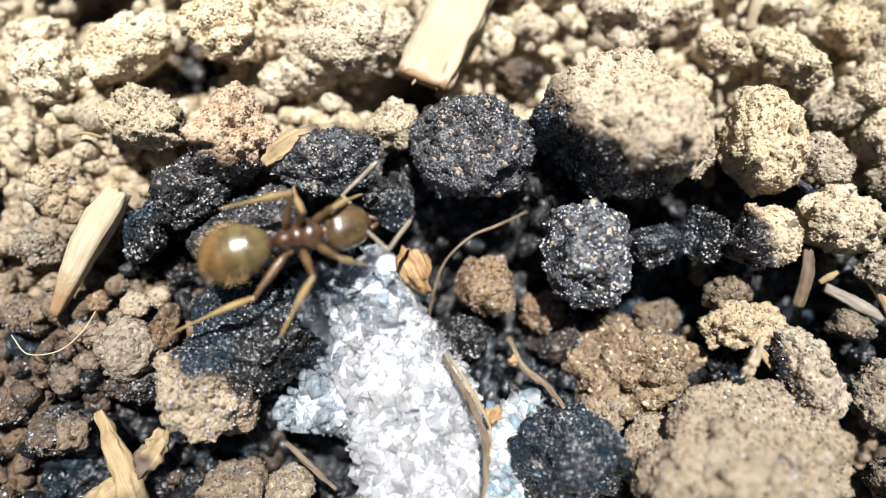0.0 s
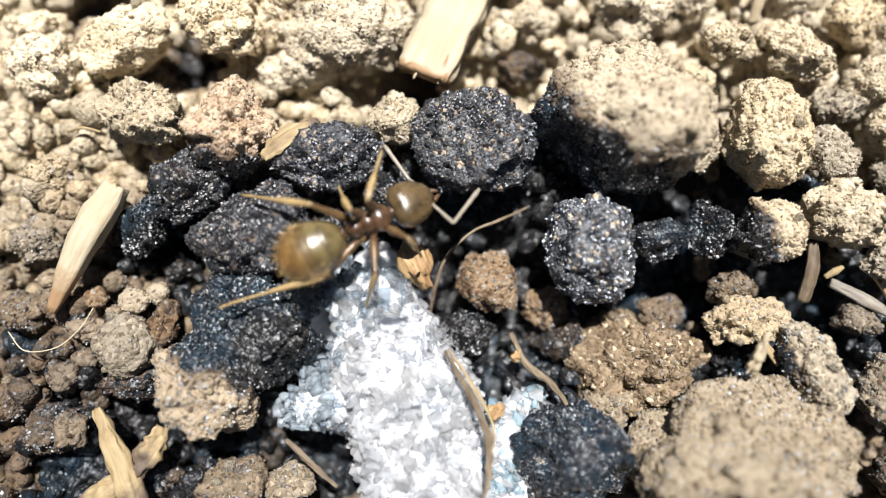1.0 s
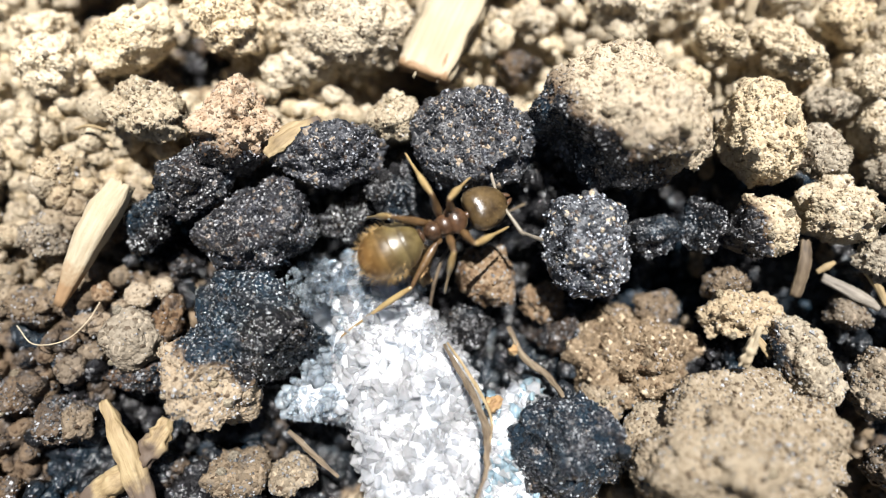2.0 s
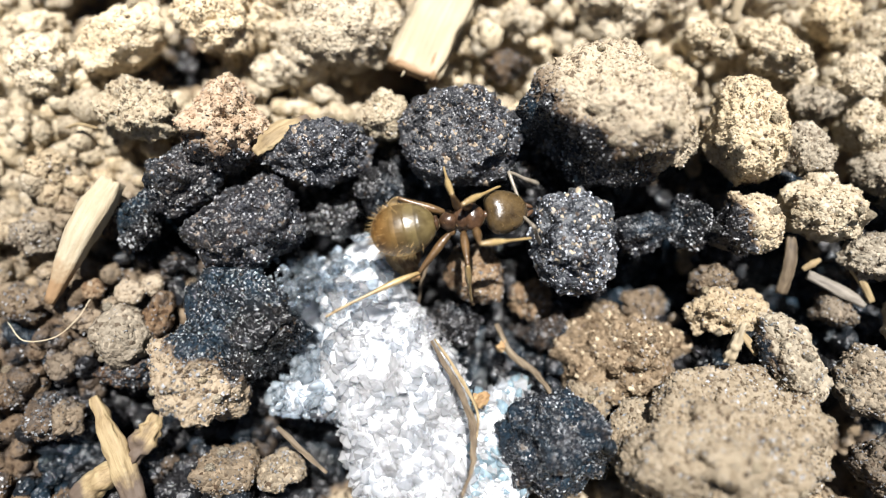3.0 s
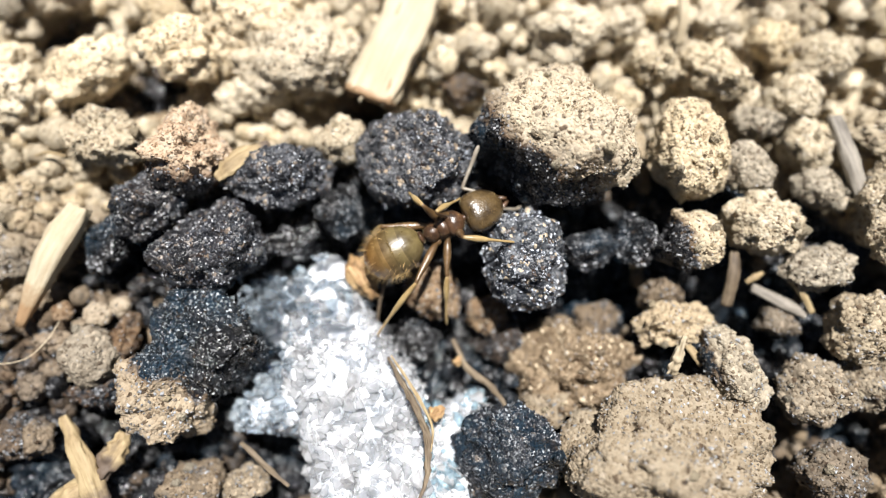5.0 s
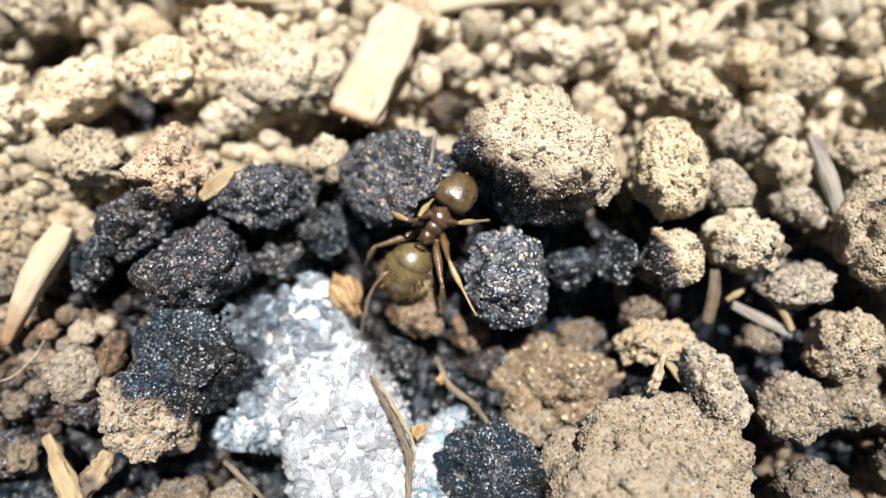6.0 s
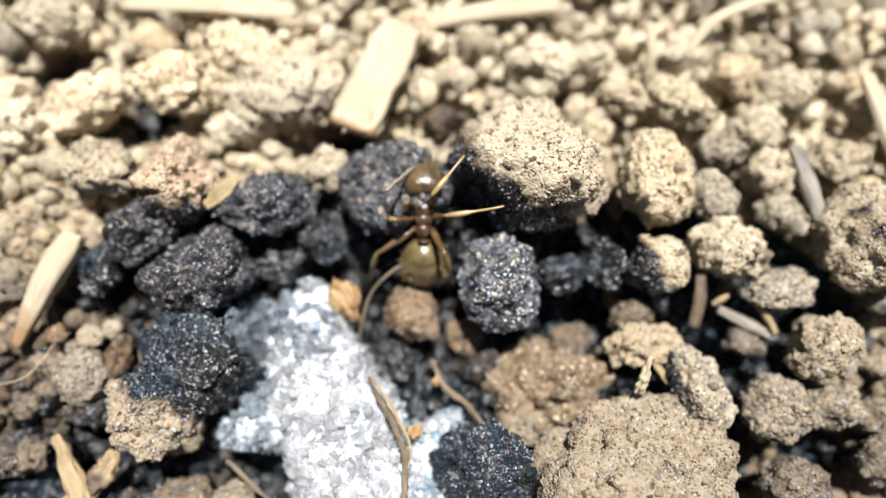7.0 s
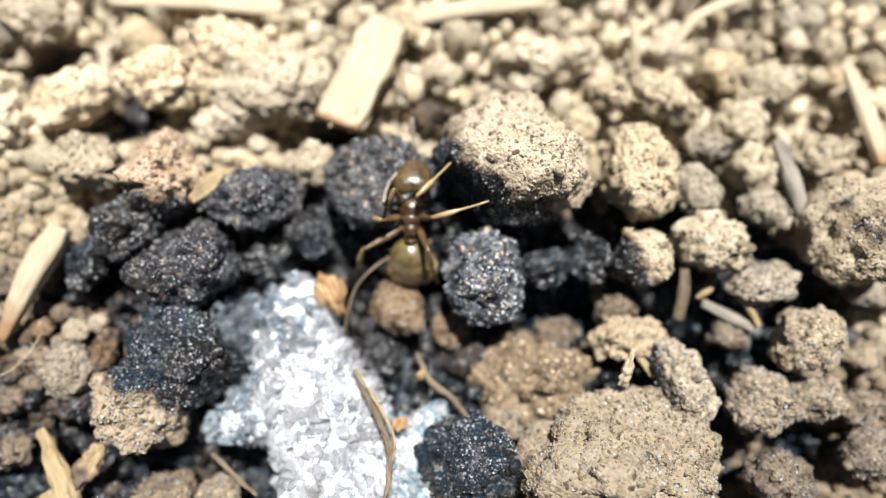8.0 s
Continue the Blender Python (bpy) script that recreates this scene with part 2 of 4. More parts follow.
def grains(p, seed=0):
    """Rounded knobs, one in each cell: 1 at a knob's crown, 0 in the joints."""
    f = np.floor(p)
    best = np.full(len(p), 9.0)
    for a in (-1, 0, 1):
        for b in (-1, 0, 1):
            for c in (-1, 0, 1):
                i, j, k = f[:, 0] + a, f[:, 1] + b, f[:, 2] + c
                d = (i + hashed(i, j, k, seed) - p[:, 0]) ** 2 + (j + hashed(i, j, k, seed + 7) - p[:, 1]) ** 2 + (k + hashed(i, j, k, seed + 13) - p[:, 2]) ** 2
                best = np.minimum(best, d)
    return np.clip(1 - best, 0, 1)


BALLS = {}


def ball(level):
    if level not in BALLS:
        bm = bmesh.new()
        bmesh.ops.create_icosphere(bm, subdivisions=level, radius=1)
        BALLS[level] = (np.array([v.co for v in bm.verts]), np.array([[v.index for v in f.verts] for f in bm.faces]))
        bm.free()
    return BALLS[level]


def mesh_of(name, verts, faces, material, wet=None, smooth=True, body=None):
    """A mesh from arrays, in millimetres."""
    me = bpy.data.meshes.new(name)
    n = faces.shape[1]
    me.vertices.add(len(verts))
    me.vertices.foreach_set("co", (np.asarray(verts) * MM).astype(np.float32).ravel())
    me.loops.add(faces.size)
    me.loops.foreach_set("vertex_index", faces.astype(np.int32).ravel())
    me.polygons.add(len(faces))
    me.polygons.foreach_set("loop_start", np.arange(0, faces.size, n, dtype=np.int32))
    me.update(calc_edges=True)
    me.polygons.foreach_set("use_smooth", np.full(len(faces), smooth) if body is None else faces.min(1) < body)
    if wet is not None:
        me.attributes.new("wet", "FLOAT", "POINT").data.foreach_set("value", np.asarray(wet, dtype=np.float32))
    if body is not None:
        me.attributes.new("grit", "FLOAT", "POINT").data.foreach_set("value", (np.arange(len(verts)) >= body).astype(np.float32))
    me.materials.append(material)
    me.validate()
    return me


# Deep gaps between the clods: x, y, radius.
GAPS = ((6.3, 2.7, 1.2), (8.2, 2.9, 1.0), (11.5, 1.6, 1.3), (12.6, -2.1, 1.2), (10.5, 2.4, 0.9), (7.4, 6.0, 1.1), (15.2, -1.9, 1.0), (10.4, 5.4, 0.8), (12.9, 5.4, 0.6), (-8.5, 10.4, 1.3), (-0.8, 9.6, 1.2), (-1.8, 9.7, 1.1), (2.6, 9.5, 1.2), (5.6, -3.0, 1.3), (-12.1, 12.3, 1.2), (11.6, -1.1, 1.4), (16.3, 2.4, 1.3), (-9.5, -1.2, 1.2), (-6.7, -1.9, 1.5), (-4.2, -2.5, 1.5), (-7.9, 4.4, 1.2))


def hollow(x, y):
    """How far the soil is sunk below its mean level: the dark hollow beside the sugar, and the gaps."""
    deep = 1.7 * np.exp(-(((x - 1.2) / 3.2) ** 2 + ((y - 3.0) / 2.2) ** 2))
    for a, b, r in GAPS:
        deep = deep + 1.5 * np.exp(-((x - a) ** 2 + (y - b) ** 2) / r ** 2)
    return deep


def ground_level(x, y):
    """The mean level of the soil: it rises a little away from the camera."""
    return 0.07 * (y - 4.0)


def smoothstep(a, b, x):
    u = np.clip((x - a) / (b - a), 0, 1)
    return u * u * (3 - 2 * u)


# The spill: soil wetted by a syrup, plus shade painted dark in gaps, hollow and by the wood chip, as discs of x, y,
# radius.
WET_AND_SHADE = ((6.3, 2.6, 0.9), (8.0, 3.0, 0.8), (11.2, 2.0, 1.0), (13.1, 2.0, 0.8), (12.2, -2.3, 0.9), (15.2, -2.0, 0.8), (10.3, 5.3, 0.6), (-12.1, 12.2, 0.9), (-8.6, 10.2, 0.9), (-1.2, 9.5, 0.8), (7.6, 6.0, 0.9), (-11.2, -2.6, 1.7), (-9.6, -1.2, 1.2), (11.6, -1.1, 1.5), (-6.7, -1.9, 1.4), (-4.2, -2.6, 1.3), (-7.9, 4.3, 1.3), (16.4, 2.4, 1.1), (2.6, 0.6, 1.3), (3.6, 1.6, 1.5), (7.3, 5.6, 1.3), (-8.5, -4.6, 1.8), (-5.6, -4.2, 1.6), (-5.0, 4.0, 2.6), (-2.2, 5.2, 2.6), (0.2, 4.6, 3.0), (2.6, 5.6, 2.4), (-4.5, 1.2, 2.6), (5.5, 5.5, 2.2), (0.0, 1.0, 2.6), (2.8, -1.5, 2.4), (7.6, 4.9, 1.6), (-8.6, 4.2, 1.4), (9.6, -1.2, 2.6), (-3.0, -2.0, 1.6), (-9.0, -1.4, 1.5))


def spill_shade(p):
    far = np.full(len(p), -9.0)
    for x, y, r in WET_AND_SHADE:
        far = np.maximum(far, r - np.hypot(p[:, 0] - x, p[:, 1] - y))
    return np.maximum(smoothstep(-0.7, 0.7, far + 0.5 * rough_noise(p * 0.8, 2, 31)), damp_dim(p))


def wet_gap_shade(p, seed=0):
    """Blackens the low soil between the clods, all round the spill: syrup there, and gap shade put into the colour;
    some crumbs have stayed dry.
    """
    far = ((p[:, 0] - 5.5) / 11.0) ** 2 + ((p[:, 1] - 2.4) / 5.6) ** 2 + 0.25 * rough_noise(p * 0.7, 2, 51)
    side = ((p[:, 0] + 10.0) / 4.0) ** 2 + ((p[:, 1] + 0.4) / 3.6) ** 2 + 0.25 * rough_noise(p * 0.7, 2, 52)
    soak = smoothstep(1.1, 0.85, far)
    left_gaps = smoothstep(1.1, 0.85, side)
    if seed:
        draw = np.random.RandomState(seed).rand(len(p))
        soak, left_gaps = soak * np.where(draw < 0.22, 0.3, 1.0), left_gaps * np.where(draw < 0.6, 0.15, 1.0)
    return np.maximum(spill_shade(p), np.maximum(soak, left_gaps))


def damp_dim(p):
    """Darkens the soil on the near and left side, a little moist and with its dimmer light put into the colour: from 0
    to 0.4.
    """
    near = smoothstep(4.5, -2.0, p[:, 1]) * (0.17 + 0.2 * smoothstep(-3.0, -8.0, p[:, 0]) + 0.16 * smoothstep(7.0, 11.0, p[:, 0])) + 0.26 * smoothstep(-5.0, -8.0, p[:, 0]) * smoothstep(8.0, 4.0, p[:, 1])
    near = near + 0.1 * rough_noise(p * 0.45, 2, 77) * (p[:, 1] < 6)
    return np.clip(near, 0, 0.46) * smoothstep(60, 25, np.hypot(p[:, 0], p[:, 1]))


def part(name, data, parent, label=""):
    ob = new(name, data)
    ob.parent = parent
    return tagged(ob, label)


def gritted(p, faces, soak, count, rs, small=0.025, large=0.088):
    """Adds single mineral grains, each its own little stone, half sunk in the surface."""
    unit = np.array(((1, 0, 0), (-1, 0, 0), (0, 1, 0), (0, -1, 0), (0, 0, 1), (0, 0, -1)), float)
    tris = np.array(((0, 2, 4), (2, 1, 4), (1, 3, 4), (3, 0, 4), (2, 0, 5), (1, 2, 5), (3, 1, 5), (0, 3, 5)))
    pick = faces[rs.randint(0, len(faces), count)]
    mix = rs.dirichlet((1, 1, 1), count)
    at = np.einsum("nk,nkd->nd", mix, p[pick])
    wet = np.einsum("nk,nk->n", mix, soak[pick])
    q = rs.normal(size=(count, 4))
    q /= np.linalg.norm(q, axis=1)[:, None]
    w, x, y, z = q.T
    turn = np.stack((1 - 2 * (y * y + z * z), 2 * (x * y - w * z), 2 * (x * z + w * y), 2 * (x * y + w * z), 1 - 2 * (x * x + z * z), 2 * (y * z - w * x),
                     2 * (x * z - w * y), 2 * (y * z + w * x), 1 - 2 * (x * x + y * y)), 1).reshape(-1, 3, 3)
    r = small + (large - small) * rs.beta(1.6, 2.6, count)
    body = unit[None] * rs.uniform(0.7, 1.45, (count, len(unit), 1)) * (r[:, None] * rs.uniform(0.65, 1.3, (count, 3)))[:, None, :]
    body = np.einsum("nij,nvj->nvi", turn, body) + at[:, None, :]
    more = (tris[None] + (len(p) + np.arange(count) * len(unit))[:, None, None]).reshape(-1, 3)
    return np.concatenate((p, body.reshape(-1, 3))), np.concatenate((faces, more)), np.concatenate((soak, np.repeat(wet, len(unit))))


# ---- soil clods ----
STUCK = {}


def stuck_crumb(kind, wet, material):
    key = (kind, bool(wet), material.name)
    if key not in STUCK:
        unit, faces = ball(3)
        p = unit * (1 + 0.3 * rough_noise(unit * 1.3 + kind * 6.1, 3, kind) + 0.4 * (grains(unit / 0.55 + kind * 2.3, kind) - 0.5))[:, None]
        STUCK[key] = mesh_of("crumb", p, faces, material, np.full(len(p), 1.0 if wet else 0.0))
    return STUCK[key]


def clod(x, y, z, rx, ry, rz, turn=0.0, seed=1, wet=0.0, label="", material=None, level=5, lump=0.22, knob=0.42, grit=1.0, flats=3, taper=0.0, moist_dim=1.0, name="soil_clod", rough=1.0):
    """An irregular lump of aggregated grains. wet: 0 dry, 1 soaked, or (dx, dy, dz, at): soaked on that side of it."""
    unit, faces = ball(level)
    # broken faces: a few flats cut off the round body
    cut = np.random.RandomState(seed + 900)
    form = unit * 1.07
    sharp = 0.0 if isinstance(wet, tuple) else float(wet)
    for _ in range(flats + round(7 * sharp)):
        d = cut.normal(size=3)
        d /= np.linalg.norm(d)
        form = form - np.maximum(form @ d - cut.uniform(0.72 - 0.28 * sharp, 0.95 - 0.15 * sharp), 0)[:, None] * d * 0.9
    p = form * (rx, ry, rz)
    big = rough_noise(unit * 1.1 + seed * 3.7, 3, seed)
    ridge = np.abs(rough_noise(unit * 1.9 + seed * 5.1, 2, seed + 40))
    p = p * (1 + lump * big + 0.2 * (0.4 - ridge))[:, None]
    p[:, 0] *= 1 - taper * unit[:, 1]
    p[:, 2] *= 1 - 0.5 * taper * unit[:, 1]
    low, high = p.min(0), p.max(0)
    p = (p - (low + high) / 2) / ((high - low) / 2) * (rx, ry, rz)
    knobs = grains(p / knob + seed * 9.1, seed)
    fine = grains(p / (0.4 * knob) + seed * 4.3, seed + 3)
    p = p + rough * unit * (0.34 * knob * (knobs - 0.5) + 0.12 * knob * (fine - 0.5) + 0.1 * rough_noise(p * 3.2, 4, seed))[:, None]
    p[:, 2] = np.maximum(p[:, 2], -0.8 * rz)
    if isinstance(wet, tuple):
        d = np.array(wet[:3]) / np.linalg.norm(wet[:3])
        soak = smoothstep(-0.35, 0.35, unit @ d - wet[3] + 0.2 * big + 0.16 * rough_noise(unit * 4.0, 3, seed + 9))
    else:
        soak = np.full(len(p), float(wet))
    soak = np.maximum(soak, moist_dim * damp_dim(np.array([[x, y, 0.0]])))
    shown = faces[unit[faces[:, 0]][:, 2] > -0.45]
    count = int(grit * 9.0 * (rx * ry + ry * rz + rx * rz) / 3 / 0.008)
    soaked = soak.mean() > 0.8
    body, tris, soak = gritted(p, shown, soak, int(count * (1.3 if soaked else 1)), np.random.RandomState(seed), 0.016 if soaked else 0.018, 0.07 if soaked else 0.072)
    hidden = faces[unit[faces[:, 0]][:, 2] <= -0.45]
    ob = new(name, mesh_of(name, body, np.concatenate((tris, hidden)), material or SOIL, soak, True, len(p)))
    ob.matrix_world = pose(x * MM, y * MM, z * MM, 0, 0, turn)
    # loose crumbs that stick to the larger ones
    rs = np.random.RandomState(seed + 500)
    if (rx + ry) / 2 > 0.7:
        crown = np.flatnonzero(unit[:, 2] > 0.1)
        for k in range(int(3 * (rx + ry) / 2)):
            i = crown[rs.randint(len(crown))]
            r = rs.uniform(0.09, 0.18)
            crumb = part("crumb", stuck_crumb(rs.randint(5), soak[i] > 0.5, material or SOIL), ob)
            crumb.matrix_local = Matrix.LocRotScale(Vector(p[i] * MM), Euler(rs.uniform(0, 6.28, 3)), Vector((r, r * 0.85, r * 0.75)))
    return tagged(ob, label, "soil clod", "soil clods")




# ---- ground ----
def ground():
    def axis(a, b, step, reach):
        inner = np.arange(a, b, step)
        far = np.array((1, 2, 4, 7, 11, 17, 25, 38, 60, 100, 200, 500, 1500, 5000))
        return np.concatenate((a - far[far < reach][::-1] * 1.0, inner, b + far[far < reach] * 1.0))
    xs, ys = axis(-20, 23, 0.16, 6000), axis(-9, 19, 0.16, 6000)
    gx, gy = np.meshgrid(xs, ys)
    p = np.stack((gx.ravel(), gy.ravel(), np.zeros(gx.size)), 1)
    z = ground_level(p[:, 0], np.clip(p[:, 1], -12, 24)) - 1.08 + 0.45 * rough_noise(p * 0.35, 4, 5)
    z += 0.26 * (grains(p / 0.8, 2) - 0.5) + 0.2 * (grains(p / 0.3, 6) - 0.5)
    z -= hollow(p[:, 0], p[:, 1])
    p[:, 2] = z
    w, h = len(xs), len(ys)
    i = (np.arange(h - 1)[:, None] * w + np.arange(w - 1)[None, :]).ravel()
    faces = np.stack((i, i + 1, i + w + 1, i + w), 1)
    ob = new("ground", mesh_of("ground", p, faces, CRUMB, wet_gap_shade(p)))
    tagged(ob, "loose crumbly garden soil, black round the spill and darkened in shaded gaps", "soil", kind="structure")


ground()

# ---- the clods that stand out, largest first ----
clod(5.28, 7.47, 1.95, 2.64, 2.30, 2.09, -10, 33, (-0.5,-0.85,-0.35,0.46), "large dry tan soil clod with a wet black foot", PALE, 5, lump=0.2, knob=0.34, taper=0.42, flats=5, rough=1.4)
clod(8.30, -2.10, 0.78, 3.0, 2.3, 2.08, -22, 8, 0.0, "largest dry tan soil clod with a coarse crumbly top", SOIL, 5, moist_dim=0.85, lump=0.36, knob=0.36, flats=6, rough=1.9)
clod(9.53, 7.01, 1.52, 1.16, 1.57, 1.15, 8, 11, 0.0, "dry tan clod of crumbly soil lying on loose soil", SOIL, 5)
clod(11.47, 6.53, 1.18, 0.82, 0.82, 0.70, 0, 12, 0.0, "dry tan clod of crumbly soil lying on loose soil", GREY, 4)
clod(11.77, 4.63, 1.24, 1.18, 0.94, 0.90, 0, 13, 0.0, "round dry greyish tan soil clod", SOIL, 5)
clod(9.46, 4.14, 1.36, 0.98, 0.90, 0.80, -15, 14, (-0.8,-0.6,0.0,0.35), "dry tan soil clod, one side wet and black", SOIL, 4)
clod(7.98, 4.31, 1.02, 0.76, 0.82, 0.67, 10, 15, 1.0, "wet black clod of soil with shiny grains in the spill", SOIL, 4)
clod(13.51, 3.27, 0.95, 1.14, 0.69, 0.69, 15, 16, 0.0, "dry tan clod of crumbly soil lying on loose soil", GREY, 5)
clod(10.41, 0.26, 0.74, 0.80, 1.51, 0.80, 18, 17, (-1,0.2,0,0.75), "long oval grey soil clod, upright against its neighbours", GREY, 5)
clod(13.06, -0.50, 0.49, 1.16, 1.04, 0.93, 0, 18, 0.0, "dry grey soil clod with a rough surface", GREY, 5)
clod(14.66, 1.34, 0.91, 1.13, 1.09, 0.94, 0, 19, 0.0, "round ball of dry grey-tan soil", GREY, 5, lump=0.12)
clod(16.39, 4.80, 1.66, 1.62, 1.75, 1.43, 0, 20, (-0.35,0.1,1,1.1), "tall dry tan soil clod with a blue-black stain", SOIL, 5, knob=0.5)
clod(15.01, -0.35, 0.30, 0.83, 0.74, 0.67, 0, 21, 0.0, "dry tan clod of crumbly soil lying on loose soil", GREY, 4)
clod(13.41, -2.94, 0.12, 1.15, 0.90, 0.86, 0, 22, 0.0, "dry grey soil clod with a rough surface", GREY, 5)
clod(16.62, -2.16, -0.13, 0.96, 0.87, 0.78, 0, 23, 0.0, "dry tan clod of crumbly soil lying on loose soil", GREY, 4)
clod(16.55, -0.74, -0.03, 0.71, 0.62, 0.56, 0, 24, 0.0, "dry tan clod of crumbly soil lying on loose soil", GREY, 4)
clod(-6.86, -0.1, 0.55, 1.36, 1.62, 1.3, 20, 25, (0.75,0.75,0.1,0.34), "pinkish tan soil clod, wet and black along one side", PALE, 5, lump=0.22, knob=0.3, moist_dim=0.7, rough=1.4)
clod(-5.55, 1.28, 0.42, 1.95, 1.5, 1.45, -20, 125, 1.0, "jagged wet black soil clod under the rim of the sugar", SOIL, 5, lump=0.3, knob=0.36, rough=1.7)
clod(-6.07, 7.28, 1.74, 1.41, 1.49, 1.23, 0, 26, (-0.3,-0.8,-0.3,0.72), "peaked orange-tan soil clod, wet and black at its foot", PINKISH, 5, lump=0.3, taper=0.5)
clod(-9.88, 10.26, 1.36, 1.55, 0.95, 0.85, 35, 82, 0.0, "broad smooth slab of pale tan soil crust", PALE, 5, lump=0.12, knob=0.2, grit=0.35, flats=5, rough=0.5)
clod(-9.12, 7.81, 1.28, 1.39, 0.89, 0.89, -10, 27, 0.0, "dry brown crumbly soil clod", SOIL, 5, lump=0.3, knob=0.34)
clod(-6.96, 10.81, 1.50, 1.29, 1.08, 1.00, 0, 28, 0.0, "dry brown crumbly soil clod", PALE, 5, lump=0.32, knob=0.34)
clod(-3.13, 10.98, 0.71, 2.06, 1.53, 1.51, 0, 29, 0.0, "broad pale tan soil clod, half sunk in loose soil", PALE, 5)
clod(-5.25, 11.36, 0.64, 1.27, 1.08, 1.00, 0, 30, 0.0, "dry tan clod of crumbly soil lying on loose soil", PALE, 5)
clod(-1.50, 7.67, 1.17, 0.81, 0.72, 0.65, 0, 31, 0.0, "small rounded pale tan soil clod", SOIL, 4, lump=0.15)
clod(8.87, 10.14, 1.35, 0.82, 0.60, 0.60, -10, 32, 0.0, "dry tan clod of crumbly soil lying on loose soil", SOIL, 4)
clod(10.90, 9.87, 1.23, 1.30, 0.74, 0.74, -35, 33, 0.0, "dry tan clod of crumbly soil lying on loose soil", SOIL, 5)
clod(12.25, 8.20, 0.90, 0.78, 0.52, 0.52, 0, 34, 0.0, "dry tan clod of crumbly soil lying on loose soil", GREY, 4)
clod(13.47, 8.90, 1.06, 0.95, 0.86, 0.77, 0, 35, 0.0, "dry tan clod of crumbly soil lying on loose soil", SOIL, 4)
clod(6.36, 11.84, 0.37, 1.47, 1.01, 1.01, 0, 36, 0.0, "broad pale tan soil clod, half sunk in loose soil", PALE, 5)
clod(13.65, 7.34, 0.84, 0.73, 0.86, 0.67, 0, 37, 0.0, "dry tan clod of crumbly soil lying on loose soil", SOIL, 4)
clod(14.13, 5.86, 0.73, 0.93, 0.72, 0.70, 0, 38, 0.0, "dry tan clod of crumbly soil lying on loose soil", GREY, 4)
clod(4.28, 3.53, 1.22, 1.21, 1.57, 1.17, 12, 39, 0.2, "wet dark grey soil clod with a paler top", CHARCOAL, 5, lump=0.16, knob=0.32, rough=1.4)
clod(6.38, 3.99, 0.80, 0.87, 0.62, 0.62, 0, 40, 0.6, "small wet black soil clod with bluish glints", CHARCOAL, 4)
clod(0.90, 6.92, 1.11, 1.85, 1.56, 1.45, 0, 41, 0.34, "large wet black soil clod with glinting grains", CHARCOAL, 5, lump=0.15, knob=0.3, rough=1.4)
clod(-3.45, 6.32, 1.37, 1.64, 1.01, 1.01, 18, 42, 0.36, "wet black clod of soil with shiny grains in the spill", CHARCOAL, 5, lump=0.25, rough=1.4)
clod(-5.53, 4.26, 1.22, 1.74, 1.45, 1.35, 0, 43, 0.45, "broad wet black soil clod with a reddish side", CHARCOAL, 5, lump=0.2, knob=0.32, rough=1.4)
clod(-7.40, 5.68, 1.22, 1.29, 1.01, 0.97, 25, 44, 0.5, "wet black clod of soil with shiny grains in the spill", CHARCOAL, 5, lump=0.3, rough=1.4)
clod(-9.15, 4.41, 0.63, 0.81, 1.02, 0.77, -20, 45, 1.0, "wet black clod of soil with shiny grains in the spill", SOIL, 5)
clod(-1.63, 5.48, 0.51, 0.72, 0.85, 0.67, 0, 46, 1.0, "wet black clod of soil with shiny grains in the spill", SOIL, 4)
clod(-3.09, 4.86, -0.14, 1.10, 0.92, 0.85, 0, 47, 1.0, "wet black clod of soil with shiny grains in the spill", SOIL, 5)
clod(3.56, -2.27, 0.41, 1.67, 1.56, 1.37, -30, 49, 0.55, "wet black soil clod beside the sugar lump", CHARCOAL, 5, lump=0.28, knob=0.36, rough=1.4)
clod(0.72, 1.33, -0.49, 0.82, 0.64, 0.62, 0, 49, 1.0, "small wet black soil clod", SOIL, 4)
# In the hollow: wet values also darken these clods for its shade.
clod(3.75, 1.15, -1.41, 1.1, 1.2, 1.1, 0, 50, 0.55, "low brown soil clod in the hollow", BROWN, 5, knob=0.3)
clod(5.95, 0.50, -0.75, 2.1, 1.55, 1.35, -6, 51, 0.08, "broad low brown soil clod in the hollow", BROWN, 5, lump=0.34, knob=0.55, rough=1.7, moist_dim=0.3)
clod(4.99, -0.87, -0.54, 0.92, 0.63, 0.63, 20, 52, 0.2, "small yellowish tan soil clod", SOIL, 4)
clod(9.04, 1.66, 0.33, 1.36, 0.70, 0.70, 10, 53, 0.16, "yellowish tan soil clod, soft and crumbly", SOIL, 5, moist_dim=0.6, lump=0.4, knob=0.3, grit=0.6, rough=1.1)
clod(8.76, 2.62, 0.20, 0.67, 0.46, 0.46, 0, 54, 0.36, "small dark brown soil clod among its neighbours", SOIL, 4)
clod(1.32, 2.88, -0.28, 0.86, 0.91, 0.75, 0, 55, 0.25, "small pinkish tan soil clod in the hollow", REDDISH, 4)
clod(3.26, 2.11, -0.83, 0.79, 0.70, 0.64, 0, 56, 0.2, "small reddish brown soil clod in the hollow", REDDISH, 4)
clod(-9.35, 0.91, 0.38, 0.82, 0.92, 0.73, 30, 57, 0.0, "smooth oval pebble-like grey-tan soil clod", GREY, 4, lump=0.08, knob=0.14, grit=0.3, moist_dim=0.5)
clod(-10.75, 1.42, 0.22, 0.63, 0.39, 0.39, -10, 90, 0.0, "small smooth pale tan soil pebble", PALE, 4, lump=0.1, knob=0.14, grit=0.3, moist_dim=0.8)
